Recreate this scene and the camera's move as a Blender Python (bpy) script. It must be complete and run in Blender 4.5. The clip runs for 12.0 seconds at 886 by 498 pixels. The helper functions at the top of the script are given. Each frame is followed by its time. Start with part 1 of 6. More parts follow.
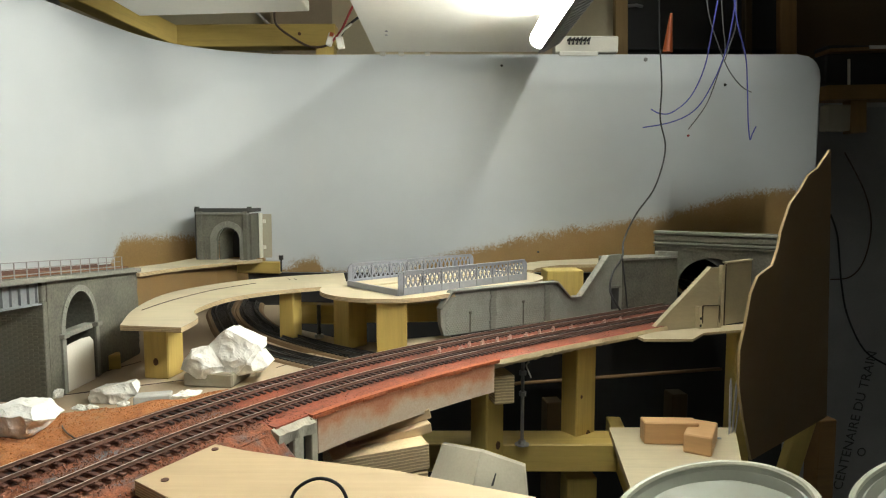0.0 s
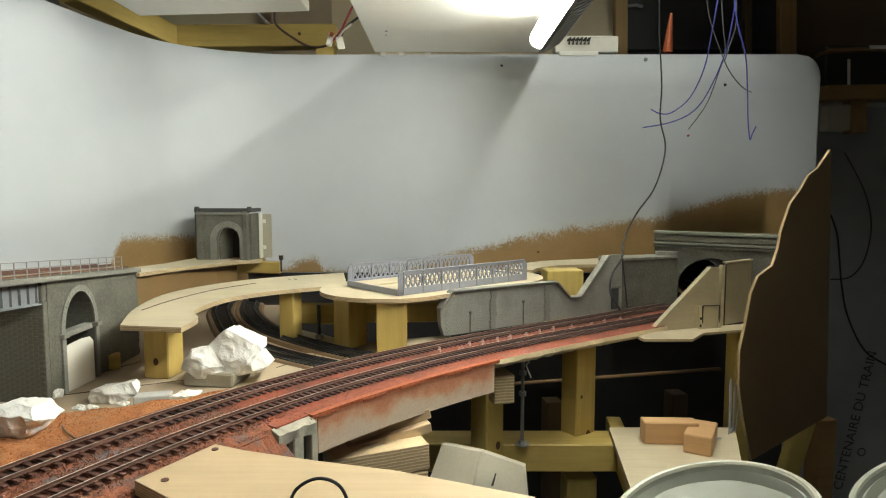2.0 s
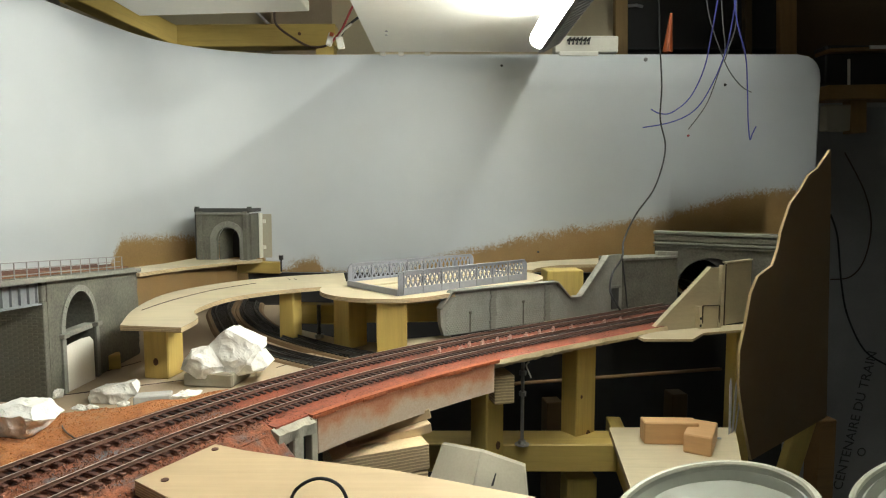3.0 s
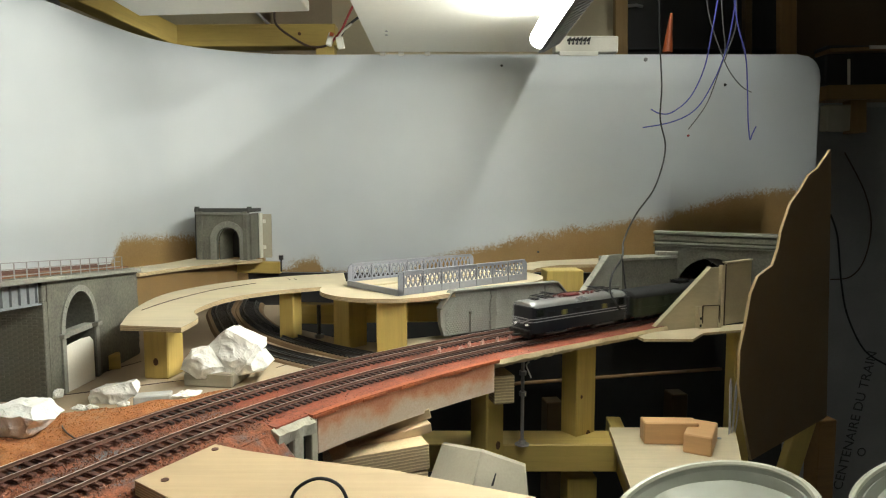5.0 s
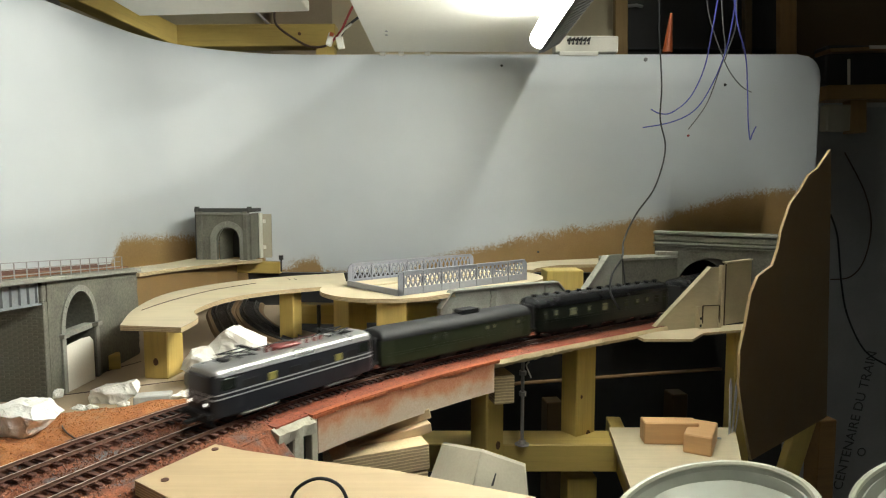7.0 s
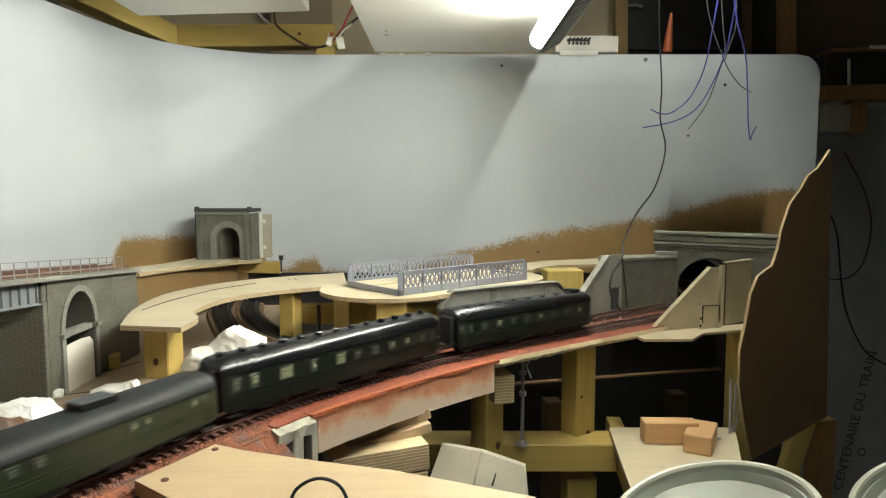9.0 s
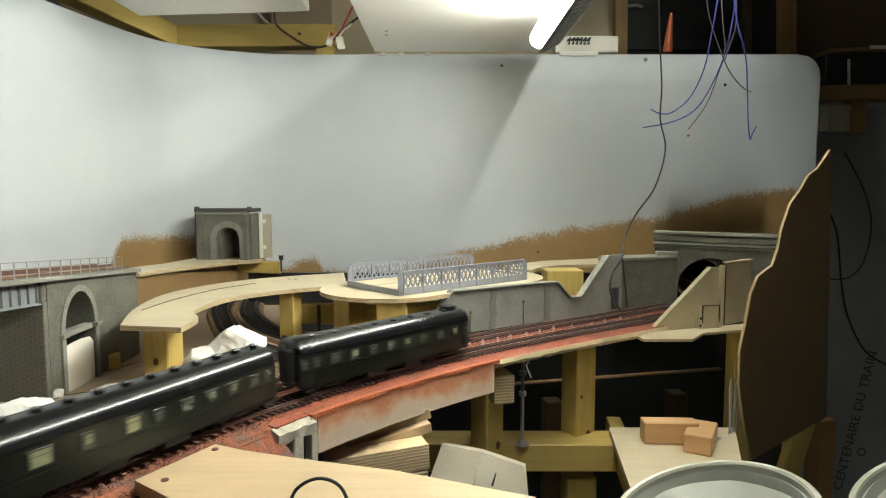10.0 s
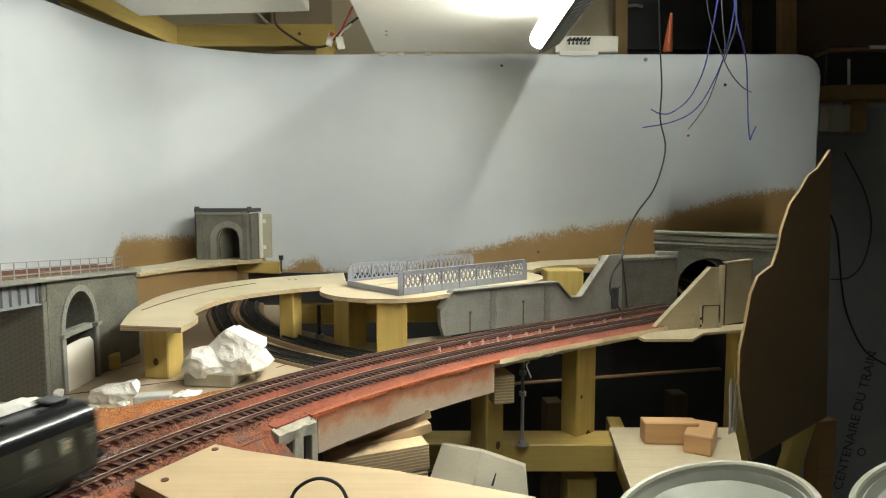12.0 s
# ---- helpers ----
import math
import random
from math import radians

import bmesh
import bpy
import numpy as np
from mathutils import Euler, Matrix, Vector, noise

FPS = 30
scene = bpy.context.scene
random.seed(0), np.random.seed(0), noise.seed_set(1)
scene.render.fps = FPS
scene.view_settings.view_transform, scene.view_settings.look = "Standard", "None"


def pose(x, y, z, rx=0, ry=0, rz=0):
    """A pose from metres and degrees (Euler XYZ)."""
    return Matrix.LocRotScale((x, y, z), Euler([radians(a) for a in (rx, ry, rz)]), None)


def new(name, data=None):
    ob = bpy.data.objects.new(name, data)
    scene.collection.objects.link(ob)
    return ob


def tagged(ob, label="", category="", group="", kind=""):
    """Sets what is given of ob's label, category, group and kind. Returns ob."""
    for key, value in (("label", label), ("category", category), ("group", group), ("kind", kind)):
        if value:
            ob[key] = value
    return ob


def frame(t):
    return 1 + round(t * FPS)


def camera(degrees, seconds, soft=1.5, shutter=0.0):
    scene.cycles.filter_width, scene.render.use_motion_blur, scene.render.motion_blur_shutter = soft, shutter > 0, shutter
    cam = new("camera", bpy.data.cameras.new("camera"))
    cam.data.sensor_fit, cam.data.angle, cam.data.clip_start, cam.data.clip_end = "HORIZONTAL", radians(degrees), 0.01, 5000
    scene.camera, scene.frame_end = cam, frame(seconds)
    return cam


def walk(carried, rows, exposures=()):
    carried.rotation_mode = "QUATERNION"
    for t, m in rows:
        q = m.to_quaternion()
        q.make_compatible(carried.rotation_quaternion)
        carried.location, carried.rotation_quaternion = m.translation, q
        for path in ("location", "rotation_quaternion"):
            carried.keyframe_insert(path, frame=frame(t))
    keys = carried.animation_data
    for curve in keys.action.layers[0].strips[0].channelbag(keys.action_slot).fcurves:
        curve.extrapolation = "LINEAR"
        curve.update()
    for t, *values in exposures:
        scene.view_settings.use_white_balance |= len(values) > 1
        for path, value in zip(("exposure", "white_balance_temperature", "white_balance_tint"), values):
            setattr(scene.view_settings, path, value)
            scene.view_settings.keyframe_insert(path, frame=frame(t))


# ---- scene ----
cam = camera(68.57, 12.0, soft=1.15, shutter=0.8)
CAMERA_POSE = pose(0, 0, 0.1608, 90 - 4.972, 0, 0)
walk(cam, [(0.0, CAMERA_POSE), (12.0, CAMERA_POSE)], exposures=[(0.0, 0.0), (6.0, 0.02), (7.0, 0.06), (9.0, 0.12), (10.0, 0.14), (11.0, 0.11), (12.0, 0.05)])

# ---- light ----
# Rail head level is z = 0; a short fluorescent tube hangs over the layout, and the cellar lamp throws the shadow of its board.
TUBE_POWER = 69.0
CEILING_TUBE_POWER = 84.0
world = bpy.data.worlds.new("room_air")
scene.world = world
world.use_nodes = True
world.node_tree.nodes["Background"].inputs[0].default_value = (0.80, 0.86, 1.0, 1)
world.node_tree.nodes["Background"].inputs[1].default_value = 0.055


# ---- materials ----
def ramp(nt, fac, stops):
    r = nt.nodes.new("ShaderNodeValToRGB")
    while len(r.color_ramp.elements) < len(stops):
        r.color_ramp.elements.new(0.5)
    for e, (p, c) in zip(r.color_ramp.elements, stops):
        e.position, e.color = p, (*c, 1) if len(c) == 3 else c
    nt.links.new(fac, r.inputs[0])
    return r.outputs[0]


def tint(c, k):
    return tuple(min(1.0, v * k) for v in c)


def noise_node(nt, vec, scale, detail=4, rough=0.55):
    n = nt.nodes.new("ShaderNodeTexNoise")
    n.inputs["Scale"].default_value = scale
    n.inputs["Detail"].default_value = detail
    n.inputs["Roughness"].default_value = rough
    if vec is not None:
        nt.links.new(vec, n.inputs["Vector"])
    return n.outputs["Fac"]


def math_node(nt, op, a, b=None):
    m = nt.nodes.new("ShaderNodeMath")
    m.operation = op
    for i, v in enumerate((a, b)):
        if v is None:
            continue
        if isinstance(v, (int, float)):
            m.inputs[i].default_value = v
        else:
            nt.links.new(v, m.inputs[i])
    return m.outputs[0]


def mix(nt, fac, a, b):
    m = nt.nodes.new("ShaderNodeMix")
    m.data_type = "RGBA"
    for sock, v in ((m.inputs[0], fac), (m.inputs[6], a), (m.inputs[7], b)):
        if isinstance(v, (int, float)):
            sock.default_value = v
        elif isinstance(v, tuple):
            sock.default_value = (*v, 1)
        else:
            nt.links.new(v, sock)
    return m.outputs[2]


def base_material(name, rough=0.6, metal=0.0):
    m = bpy.data.materials.new(name)
    m.use_nodes = True
    nt = m.node_tree
    b = nt.nodes["Principled BSDF"]
    b.inputs["Roughness"].default_value = rough
    b.inputs["Metallic"].default_value = metal
    co = nt.nodes.new("ShaderNodeTexCoord")
    return m, nt, b, co.outputs["Object"]


def bump(nt, b, height, strength, dist):
    n = nt.nodes.new("ShaderNodeBump")
    n.inputs["Strength"].default_value = strength
    n.inputs["Distance"].default_value = dist
    nt.links.new(height, n.inputs["Height"])
    nt.links.new(n.outputs[0], b.inputs["Normal"])


def plain(name, col, rough=0.6, metal=0.0, fine=400, coarse=25, var=0.25, relief=0.0004, strength=0.3):
    """Paint, plastic, card, stone: two scales of colour variation and a fine relief."""
    m, nt, b, co = base_material(name, rough, metal)
    f = noise_node(nt, co, fine, 5)
    g = noise_node(nt, co, coarse, 4)
    a = ramp(nt, f, [(0.3, tint(col, 1 - var)), (0.7, tint(col, 1 + var))])
    c = ramp(nt, g, [(0.35, tint(col, 1 - var)), (0.65, tint(col, 1 + var * 0.6))])
    nt.links.new(mix(nt, 0.5, a, c), b.inputs["Base Color"])
    r = math_node(nt, "MULTIPLY", g, 0.3)
    nt.links.new(math_node(nt, "ADD", r, max(rough - 0.15, 0.02)), b.inputs["Roughness"])
    if relief:
        bump(nt, b, f, strength, relief)
    return m


def wood(name, col, axis=2, rough=0.55, scale=1.0, dark=0.6):
    """Timber whose grain runs along one local axis."""
    m, nt, b, co = base_material(name, rough)
    mp = nt.nodes.new("ShaderNodeMapping")
    sc = [90.0 * scale] * 3
    sc[axis] = 5.0 * scale
    mp.inputs["Scale"].default_value = sc
    nt.links.new(co, mp.inputs["Vector"])
    info = nt.nodes.new("ShaderNodeObjectInfo")
    shift = math_node(nt, "MULTIPLY", info.outputs["Random"], 7.0)
    cv = nt.nodes.new("ShaderNodeCombineXYZ")
    for i in range(3):
        nt.links.new(shift, cv.inputs[i])
    nt.links.new(cv.outputs[0], mp.inputs["Location"])
    n = noise_node(nt, mp.outputs[0], 1.0, 6, 0.65)
    fine = noise_node(nt, mp.outputs[0], 5.0, 3, 0.6)
    stain = noise_node(nt, co, 18, 4)
    c1 = ramp(nt, n, [(0.30, tint(col, dark)), (0.48, col), (0.75, tint(col, 1.15))])
    c2 = mix(nt, 0.3, c1, ramp(nt, fine, [(0.3, tint(col, 0.75)), (0.7, tint(col, 1.15))]))
    c3 = mix(nt, 0.35, c2, ramp(nt, stain, [(0.3, tint(col, 0.75)), (0.7, tint(col, 1.1))]))
    nt.links.new(c3, b.inputs["Base Color"])
    bump(nt, b, fine, 0.25, 0.0004)
    return m


def ply_edge(name, col, pitch=4200.0):
    m, nt, b, co = base_material(name, 0.75)
    sep = nt.nodes.new("ShaderNodeSeparateXYZ")
    nt.links.new(co, sep.inputs[0])
    w = noise_node(nt, co, 140, 3)
    z = math_node(nt, "ADD", math_node(nt, "MULTIPLY", sep.outputs[2], pitch), math_node(nt, "MULTIPLY", w, 3.0))
    s = math_node(nt, "SINE", z)
    c = ramp(nt, s, [(0.25, tint(col, 0.5)), (0.6, col), (1.0, tint(col, 1.12))])
    nt.links.new(mix(nt, 0.35, c, ramp(nt, noise_node(nt, co, 500, 4), [(0.3, tint(col, 0.6)), (0.7, tint(col, 1.1))])), b.inputs["Base Color"])
    bump(nt, b, s, 0.3, 0.0004)
    return m


def speckled(name, stops, scale=700, coarse=40, rough=0.95, relief=0.0012, strength=0.7):
    """Scatter, ballast, painted ground: clumps of several colours."""
    m, nt, b, co = base_material(name, rough)
    a = ramp(nt, noise_node(nt, co, coarse, 5, 0.6), stops)
    f = noise_node(nt, co, scale, 4, 0.7)
    k = ramp(nt, f, [(0.3, (0.45, 0.45, 0.45)), (0.65, (1.15, 1.15, 1.15))])
    mm = nt.nodes.new("ShaderNodeMix")
    mm.data_type, mm.blend_type = "RGBA", "MULTIPLY"
    mm.inputs[0].default_value = 0.8
    nt.links.new(a, mm.inputs[6])
    nt.links.new(k, mm.inputs[7])
    nt.links.new(mm.outputs[2], b.inputs["Base Color"])
    bump(nt, b, f, strength, relief)
    return m


def granules(name, cols, rough=0.95):
    """Loose grains, each of its own shade."""
    m, nt, b, co = base_material(name, rough)
    geo = nt.nodes.new("ShaderNodeNewGeometry")
    n = len(cols)
    c = ramp(nt, geo.outputs["Random Per Island"], [((i + 0.5) / n, k) for i, k in enumerate(cols)])
    f = noise_node(nt, co, 1500, 3)
    nt.links.new(mix(nt, 0.3, c, ramp(nt, f, [(0.3, (0.16, 0.07, 0.035)), (0.7, (0.48, 0.20, 0.09))])), b.inputs["Base Color"])
    return m


def sprayed(name):
    """Cream board sprayed rust-orange along its upper edge, in clouds."""
    m, nt, b, co = base_material(name, 0.8)
    sep = nt.nodes.new("ShaderNodeSeparateXYZ")
    nt.links.new(co, sep.inputs[0])
    depth = math_node(nt, "MULTIPLY", math_node(nt, "ADD", sep.outputs[2], 0.0395), 1 / 0.029)
    cloud = math_node(nt, "MULTIPLY", math_node(nt, "SUBTRACT", noise_node(nt, co, 26, 3), 0.5), 2.6)
    f = math_node(nt, "ADD", depth, cloud)
    c = ramp(nt, f, [(0.22, (0.60, 0.49, 0.37)), (0.52, (0.58, 0.38, 0.25)), (0.82, (0.52, 0.19, 0.075)), (1.0, (0.46, 0.13, 0.04))])
    fine = noise_node(nt, co, 600, 4)
    nt.links.new(mix(nt, 0.25, c, ramp(nt, fine, [(0.3, (0.36, 0.22, 0.14)), (0.7, (0.66, 0.52, 0.42))])), b.inputs["Base Color"])
    bump(nt, b, fine, 0.2, 0.0003)
    return m


def glow(name, col, strength):
    m = bpy.data.materials.new(name)
    m.use_nodes = True
    b = m.node_tree.nodes["Principled BSDF"]
    b.inputs["Base Color"].default_value = (*col, 1)
    b.inputs["Emission Color"].default_value = (*col, 1)
    b.inputs["Emission Strength"].default_value = strength
    return m


def backdrop_paint():
    """Pale grey sky paint brushed over brown hardboard, with a ragged lower limit."""
    m, nt, b, co = base_material("backdrop_paint", 0.55)
    sep = nt.nodes.new("ShaderNodeSeparateXYZ")
    nt.links.new(co, sep.inputs[0])
    x01 = math_node(nt, "MULTIPLY", math_node(nt, "ADD", sep.outputs[0], 0.7), 1 / 1.5)
    limit = nt.nodes.new("ShaderNodeValToRGB")
    stops = PAINT_LIMIT
    while len(limit.color_ramp.elements) < len(stops):
        limit.color_ramp.elements.new(0.5)
    for e, (px, pz) in zip(limit.color_ramp.elements, stops):
        v = (pz + 0.1) / 0.4
        e.position, e.color = (px + 0.7) / 1.5, (v, v, v, 1)
    nt.links.new(x01, limit.inputs[0])
    z01 = math_node(nt, "MULTIPLY", math_node(nt, "ADD", sep.outputs[2], 0.1), 1 / 0.4)
    mp = nt.nodes.new("ShaderNodeMapping")
    mp.inputs["Scale"].default_value = (1, 1, 0.8)
    nt.links.new(co, mp.inputs["Vector"])
    rag = math_node(nt, "MULTIPLY", math_node(nt, "SUBTRACT", noise_node(nt, mp.outputs[0], 330, 6, 0.85), 0.5), 0.19)
    rag2 = math_node(nt, "MULTIPLY", math_node(nt, "SUBTRACT", noise_node(nt, co, 22, 3), 0.5), 0.06)
    d = math_node(nt, "SUBTRACT", math_node(nt, "ADD", math_node(nt, "ADD", z01, rag), rag2), limit.outputs[0])
    fac = math_node(nt, "MULTIPLY", math_node(nt, "ADD", d, 0.012), 34.0)
    fac.node.use_clamp = True
    paint = ramp(nt, noise_node(nt, co, 5, 3), [(0.3, (0.55, 0.575, 0.59)), (0.7, (0.61, 0.63, 0.64))])
    brown = mix(nt, 0.4, ramp(nt, noise_node(nt, co, 14, 4), [(0.3, (0.26, 0.155, 0.052)), (0.7, (0.36, 0.225, 0.088))]),
                ramp(nt, noise_node(nt, co, 500, 4), [(0.3, (0.23, 0.135, 0.045)), (0.7, (0.38, 0.24, 0.095))]))
    nt.links.new(mix(nt, fac, brown, paint), b.inputs["Base Color"])
    bump(nt, b, noise_node(nt, co, 260, 4), 0.12, 0.0006)
    return m


PAINT_LIMIT = [(-0.70, -0.02), (-0.505, -0.02), (-0.498, 0.090), (-0.42, 0.082), (-0.335, 0.07), (-0.32, 0.012), (-0.26, 0.035), (-0.235, 0.035), (-0.22, 0.012),
               (-0.10, 0.01), (0.05, 0.055), (0.20, 0.085), (0.39, 0.11), (0.47, 0.135), (0.54, 0.155), (0.70, 0.175)]
PINE = (0.54, 0.39, 0.11)
M = dict(
    backdrop=backdrop_paint(),
    hardboard=plain("hardboard", (0.155, 0.094, 0.036), 0.6, fine=500, var=0.15),
    hardboard_edge=plain("hardboard_edge", (0.44, 0.32, 0.17), 0.8, fine=700),
    pine_z=wood("pine_upright", PINE, 2), pine_x=wood("pine_lying", PINE, 0), pine_y=wood("pine_deep", PINE, 1),
    pale_x=wood("pale_timber", (0.62, 0.50, 0.30), 0), beech=wood("beech_block", (0.60, 0.36, 0.17), 0, dark=0.8),
    ply=wood("birch_ply", (0.60, 0.51, 0.34), 0, scale=0.6, dark=0.82), ply_warm=wood("warm_ply", (0.50, 0.37, 0.22), 0, scale=0.5, dark=0.80),
    ply_edge=ply_edge("ply_edge", (0.58, 0.44, 0.25)),
    card=plain("grey_card", (0.40, 0.31, 0.21), 0.85, fine=500, coarse=12, var=0.12),
    card_light=plain("buff_card", (0.50, 0.40, 0.27), 0.8, fine=500, coarse=15, var=0.1),
    white_card=plain("white_card", (0.74, 0.71, 0.62), 0.7, var=0.06),
    grey_card=plain("box_card", (0.42, 0.38, 0.29), 0.75, var=0.08),
    stone=plain("painted_stone", (0.125, 0.120, 0.094), 0.85, fine=380, coarse=28, var=0.45, relief=0.001, strength=0.5),
    stone_light=plain("painted_stone_trim", (0.20, 0.196, 0.166), 0.85, fine=380, coarse=30, var=0.3, relief=0.0008),
    stone_wall=plain("retaining_stone", (0.29, 0.29, 0.25), 0.85, fine=600, coarse=35, var=0.3, relief=0.0006),
    # Near-black in place of the darkness inside the tunnel.
    dark=plain("tunnel_shade", (0.02, 0.019, 0.017), 0.95),
    plaster=plain("plaster", (0.90, 0.88, 0.81), 0.9, fine=300, coarse=40, var=0.07, relief=0.0015, strength=0.6),
    plaster_side=plain("foam_block", (0.31, 0.28, 0.21), 0.9, fine=300, var=0.12),
    rail=plain("rusty_rail_side", (0.13, 0.062, 0.042), 0.55, 0.2, var=0.3, relief=0),
    # Rail tops: worn metal, the glint put into a pale base colour.
    rail_head=plain("worn_rail_head_glint", (0.58, 0.49, 0.43), 0.35, 0.3, var=0.2, relief=0),
    dull_rail=plain("dull_rail", (0.07, 0.065, 0.06), 0.5, 0.4, var=0.3, relief=0),
    sleeper=plain("sleeper_brown", (0.105, 0.042, 0.027), 0.8, fine=600, var=0.45),
    sleeper_dark=plain("sleeper_dark", (0.055, 0.030, 0.024), 0.75, fine=600, var=0.4),
    ballast=speckled("ballast_rust", [(0.30, (0.10, 0.042, 0.026)), (0.44, (0.28, 0.09, 0.042)), (0.54, (0.19, 0.08, 0.05)), (0.64, (0.13, 0.115, 0.12)), (0.8, (0.22, 0.12, 0.09))]),
    red_bed=speckled("red_painted_bed", [(0.3, (0.24, 0.058, 0.020)), (0.55, (0.36, 0.090, 0.028)), (0.75, (0.28, 0.088, 0.045))], scale=400, coarse=25, rough=0.8, relief=0.0004, strength=0.3),
    scatter=speckled("orange_scatter", [(0.3, (0.27, 0.095, 0.032)), (0.5, (0.44, 0.165, 0.05)), (0.7, (0.36, 0.19, 0.09))], scale=900, coarse=55),
    low_bed=plain("cork_bed", (0.20, 0.125, 0.065), 0.9, fine=500, var=0.3),
    # Serves black things, and the boards that stand in for unlit space.
    black=plain("black_paint_and_shade", (0.020, 0.019, 0.018), 0.45, var=0.2, relief=0),
    metal=plain("bare_steel", (0.30, 0.30, 0.30), 0.40, 0.35, var=0.2, relief=0),
    lilac=plain("bridge_grey", (0.25, 0.255, 0.285), 0.5, var=0.12, relief=0.0001),
    panel=plain("lamp_panel_white", (0.80, 0.78, 0.70), 0.5, var=0.03, fine=120, relief=0),
    tube=glow("tube_light", (0.97, 1.0, 0.93), TUBE_POWER),
    ceiling_tube=glow("ceiling_tube_light", (0.97, 1.0, 0.92), CEILING_TUBE_POWER),
    lamp_metal=plain("lamp_housing", (0.30, 0.30, 0.29), 0.45, 0.4, var=0.15, relief=0),
    concrete=plain("cellar_wall", (0.55, 0.55, 0.53), 0.9, fine=120, coarse=6, var=0.2),
    limewash=plain("limewash", (0.42, 0.41, 0.38), 0.85, fine=90, coarse=5, var=0.15),
    brown_wall=plain("brown_panel", (0.085, 0.05, 0.02), 0.7, var=0.2, coarse=6),
    floor=plain("cellar_floor", (0.14, 0.135, 0.13), 0.85, fine=90, coarse=5, var=0.2),
    cream=plain("cream_panel", (0.70, 0.60, 0.40), 0.7, var=0.08, coarse=8),
    # Strip below the ledge; the shadow on it is put into this brown.
    shadowed_hardboard=plain("shadowed_hardboard", (0.21, 0.125, 0.045), 0.65, fine=500, var=0.15),
    # Pine once more, with the gloom it stands in put into the colour.
    pine_deep_shade=wood("pine_deep_shade", (0.075, 0.045, 0.016), 2),
    brown_shaded_timber=wood("brown_shaded_timber", (0.22, 0.12, 0.04), 0), pine_shaded=wood("shaded_pine", (0.31, 0.19, 0.065), 0),
    ply_pale=wood("pale_ply", (0.52, 0.44, 0.29), 0, scale=0.8, dark=0.88), ply_stack=ply_edge("stacked_ply", (0.70, 0.53, 0.31), 2300.0),
    end_grain=ply_edge("end_grain", (0.62, 0.48, 0.26), 2000.0),
    stone_dark=plain("stone_dark", (0.06, 0.06, 0.055), 0.85, fine=380, var=0.3),
    stone_joint=plain("retaining_joint", (0.255, 0.252, 0.215), 0.9, fine=600, coarse=35, var=0.3),
    weathered_edge=plain("weathered_edge", (0.27, 0.26, 0.22), 0.8, fine=300, coarse=90, var=0.35),
    infill=plain("arch_infill", (0.13, 0.135, 0.14), 0.6, var=0.2),
    girder_grey=plain("girder_grey", (0.20, 0.21, 0.22), 0.5, var=0.2, relief=0.0001),
    rust_bed=speckled("viaduct_ballast", [(0.3, (0.20, 0.09, 0.045)), (0.7, (0.30, 0.15, 0.08))]),
    rail_paint=plain("railing_paint", (0.30, 0.29, 0.28), 0.5, var=0.15, relief=0),
    deck_red=speckled("dark_red_deck", [(0.3, (0.13, 0.036, 0.020)), (0.55, (0.28, 0.066, 0.030)), (0.75, (0.20, 0.085, 0.060))], scale=500, coarse=30, rough=0.8, relief=0.0004, strength=0.3),
    fascia=sprayed("sprayed_fascia"),
    plaster_grey=plain("plaster_grey", (0.37, 0.345, 0.275), 0.9, fine=300, coarse=60, var=0.25, relief=0.001, strength=0.5),
    grey_plaster=plain("grey_plaster", (0.50, 0.50, 0.47), 0.9, fine=300, var=0.15),
    grains=granules("ballast_grains", [(0.10, 0.04, 0.025), (0.24, 0.08, 0.04), (0.12, 0.105, 0.11), (0.22, 0.09, 0.06), (0.16, 0.14, 0.145), (0.38, 0.15, 0.08), (0.20, 0.10, 0.07)]),
    scatter_grains=granules("scatter_grains", [(0.30, 0.10, 0.025), (0.48, 0.18, 0.05), (0.55, 0.25, 0.09), (0.36, 0.13, 0.04)]),
    knot=plain("knot_brown", (0.10, 0.045, 0.015), 0.6, var=0.4, fine=900),
    burnt=plain("laser_burnt_edge", (0.05, 0.03, 0.015), 0.8, var=0.2),
    clip=plain("pink_clip", (0.50, 0.30, 0.25), 0.6, var=0.3, coarse=200, relief=0),
    cone=plain("orange_plastic", (0.45, 0.10, 0.03), 0.5, var=0.1),
    cable_black=plain("black_cable", (0.015, 0.015, 0.016), 0.5, var=0.1, relief=0), cable_brown=plain("brown_cable", (0.07, 0.04, 0.025), 0.5, var=0.1, relief=0),
    wire_blue=plain("blue_wire", (0.07, 0.08, 0.36), 0.4, var=0.1, relief=0), wire_grey=plain("grey_wire", (0.12, 0.12, 0.12), 0.5, var=0.1, relief=0),
    wire_red=plain("red_wire", (0.30, 0.03, 0.025), 0.45, var=0.1, relief=0),
    paper=plain("white_paper", (0.72, 0.70, 0.72), 0.7, var=0.05, relief=0),
    poster=plain("poster_grey", (0.42, 0.42, 0.425), 0.6, var=0.15, coarse=8), ink=plain("poster_ink", (0.09, 0.09, 0.09), 0.6, var=0.1, relief=0),
    tub=plain("tub_plastic", (0.22, 0.225, 0.19), 0.35, var=0.15, fine=60, relief=0),
    tub_rim=plain("tub_rim_plastic", (0.42, 0.41, 0.33), 0.35, var=0.08, fine=60, relief=0),
)


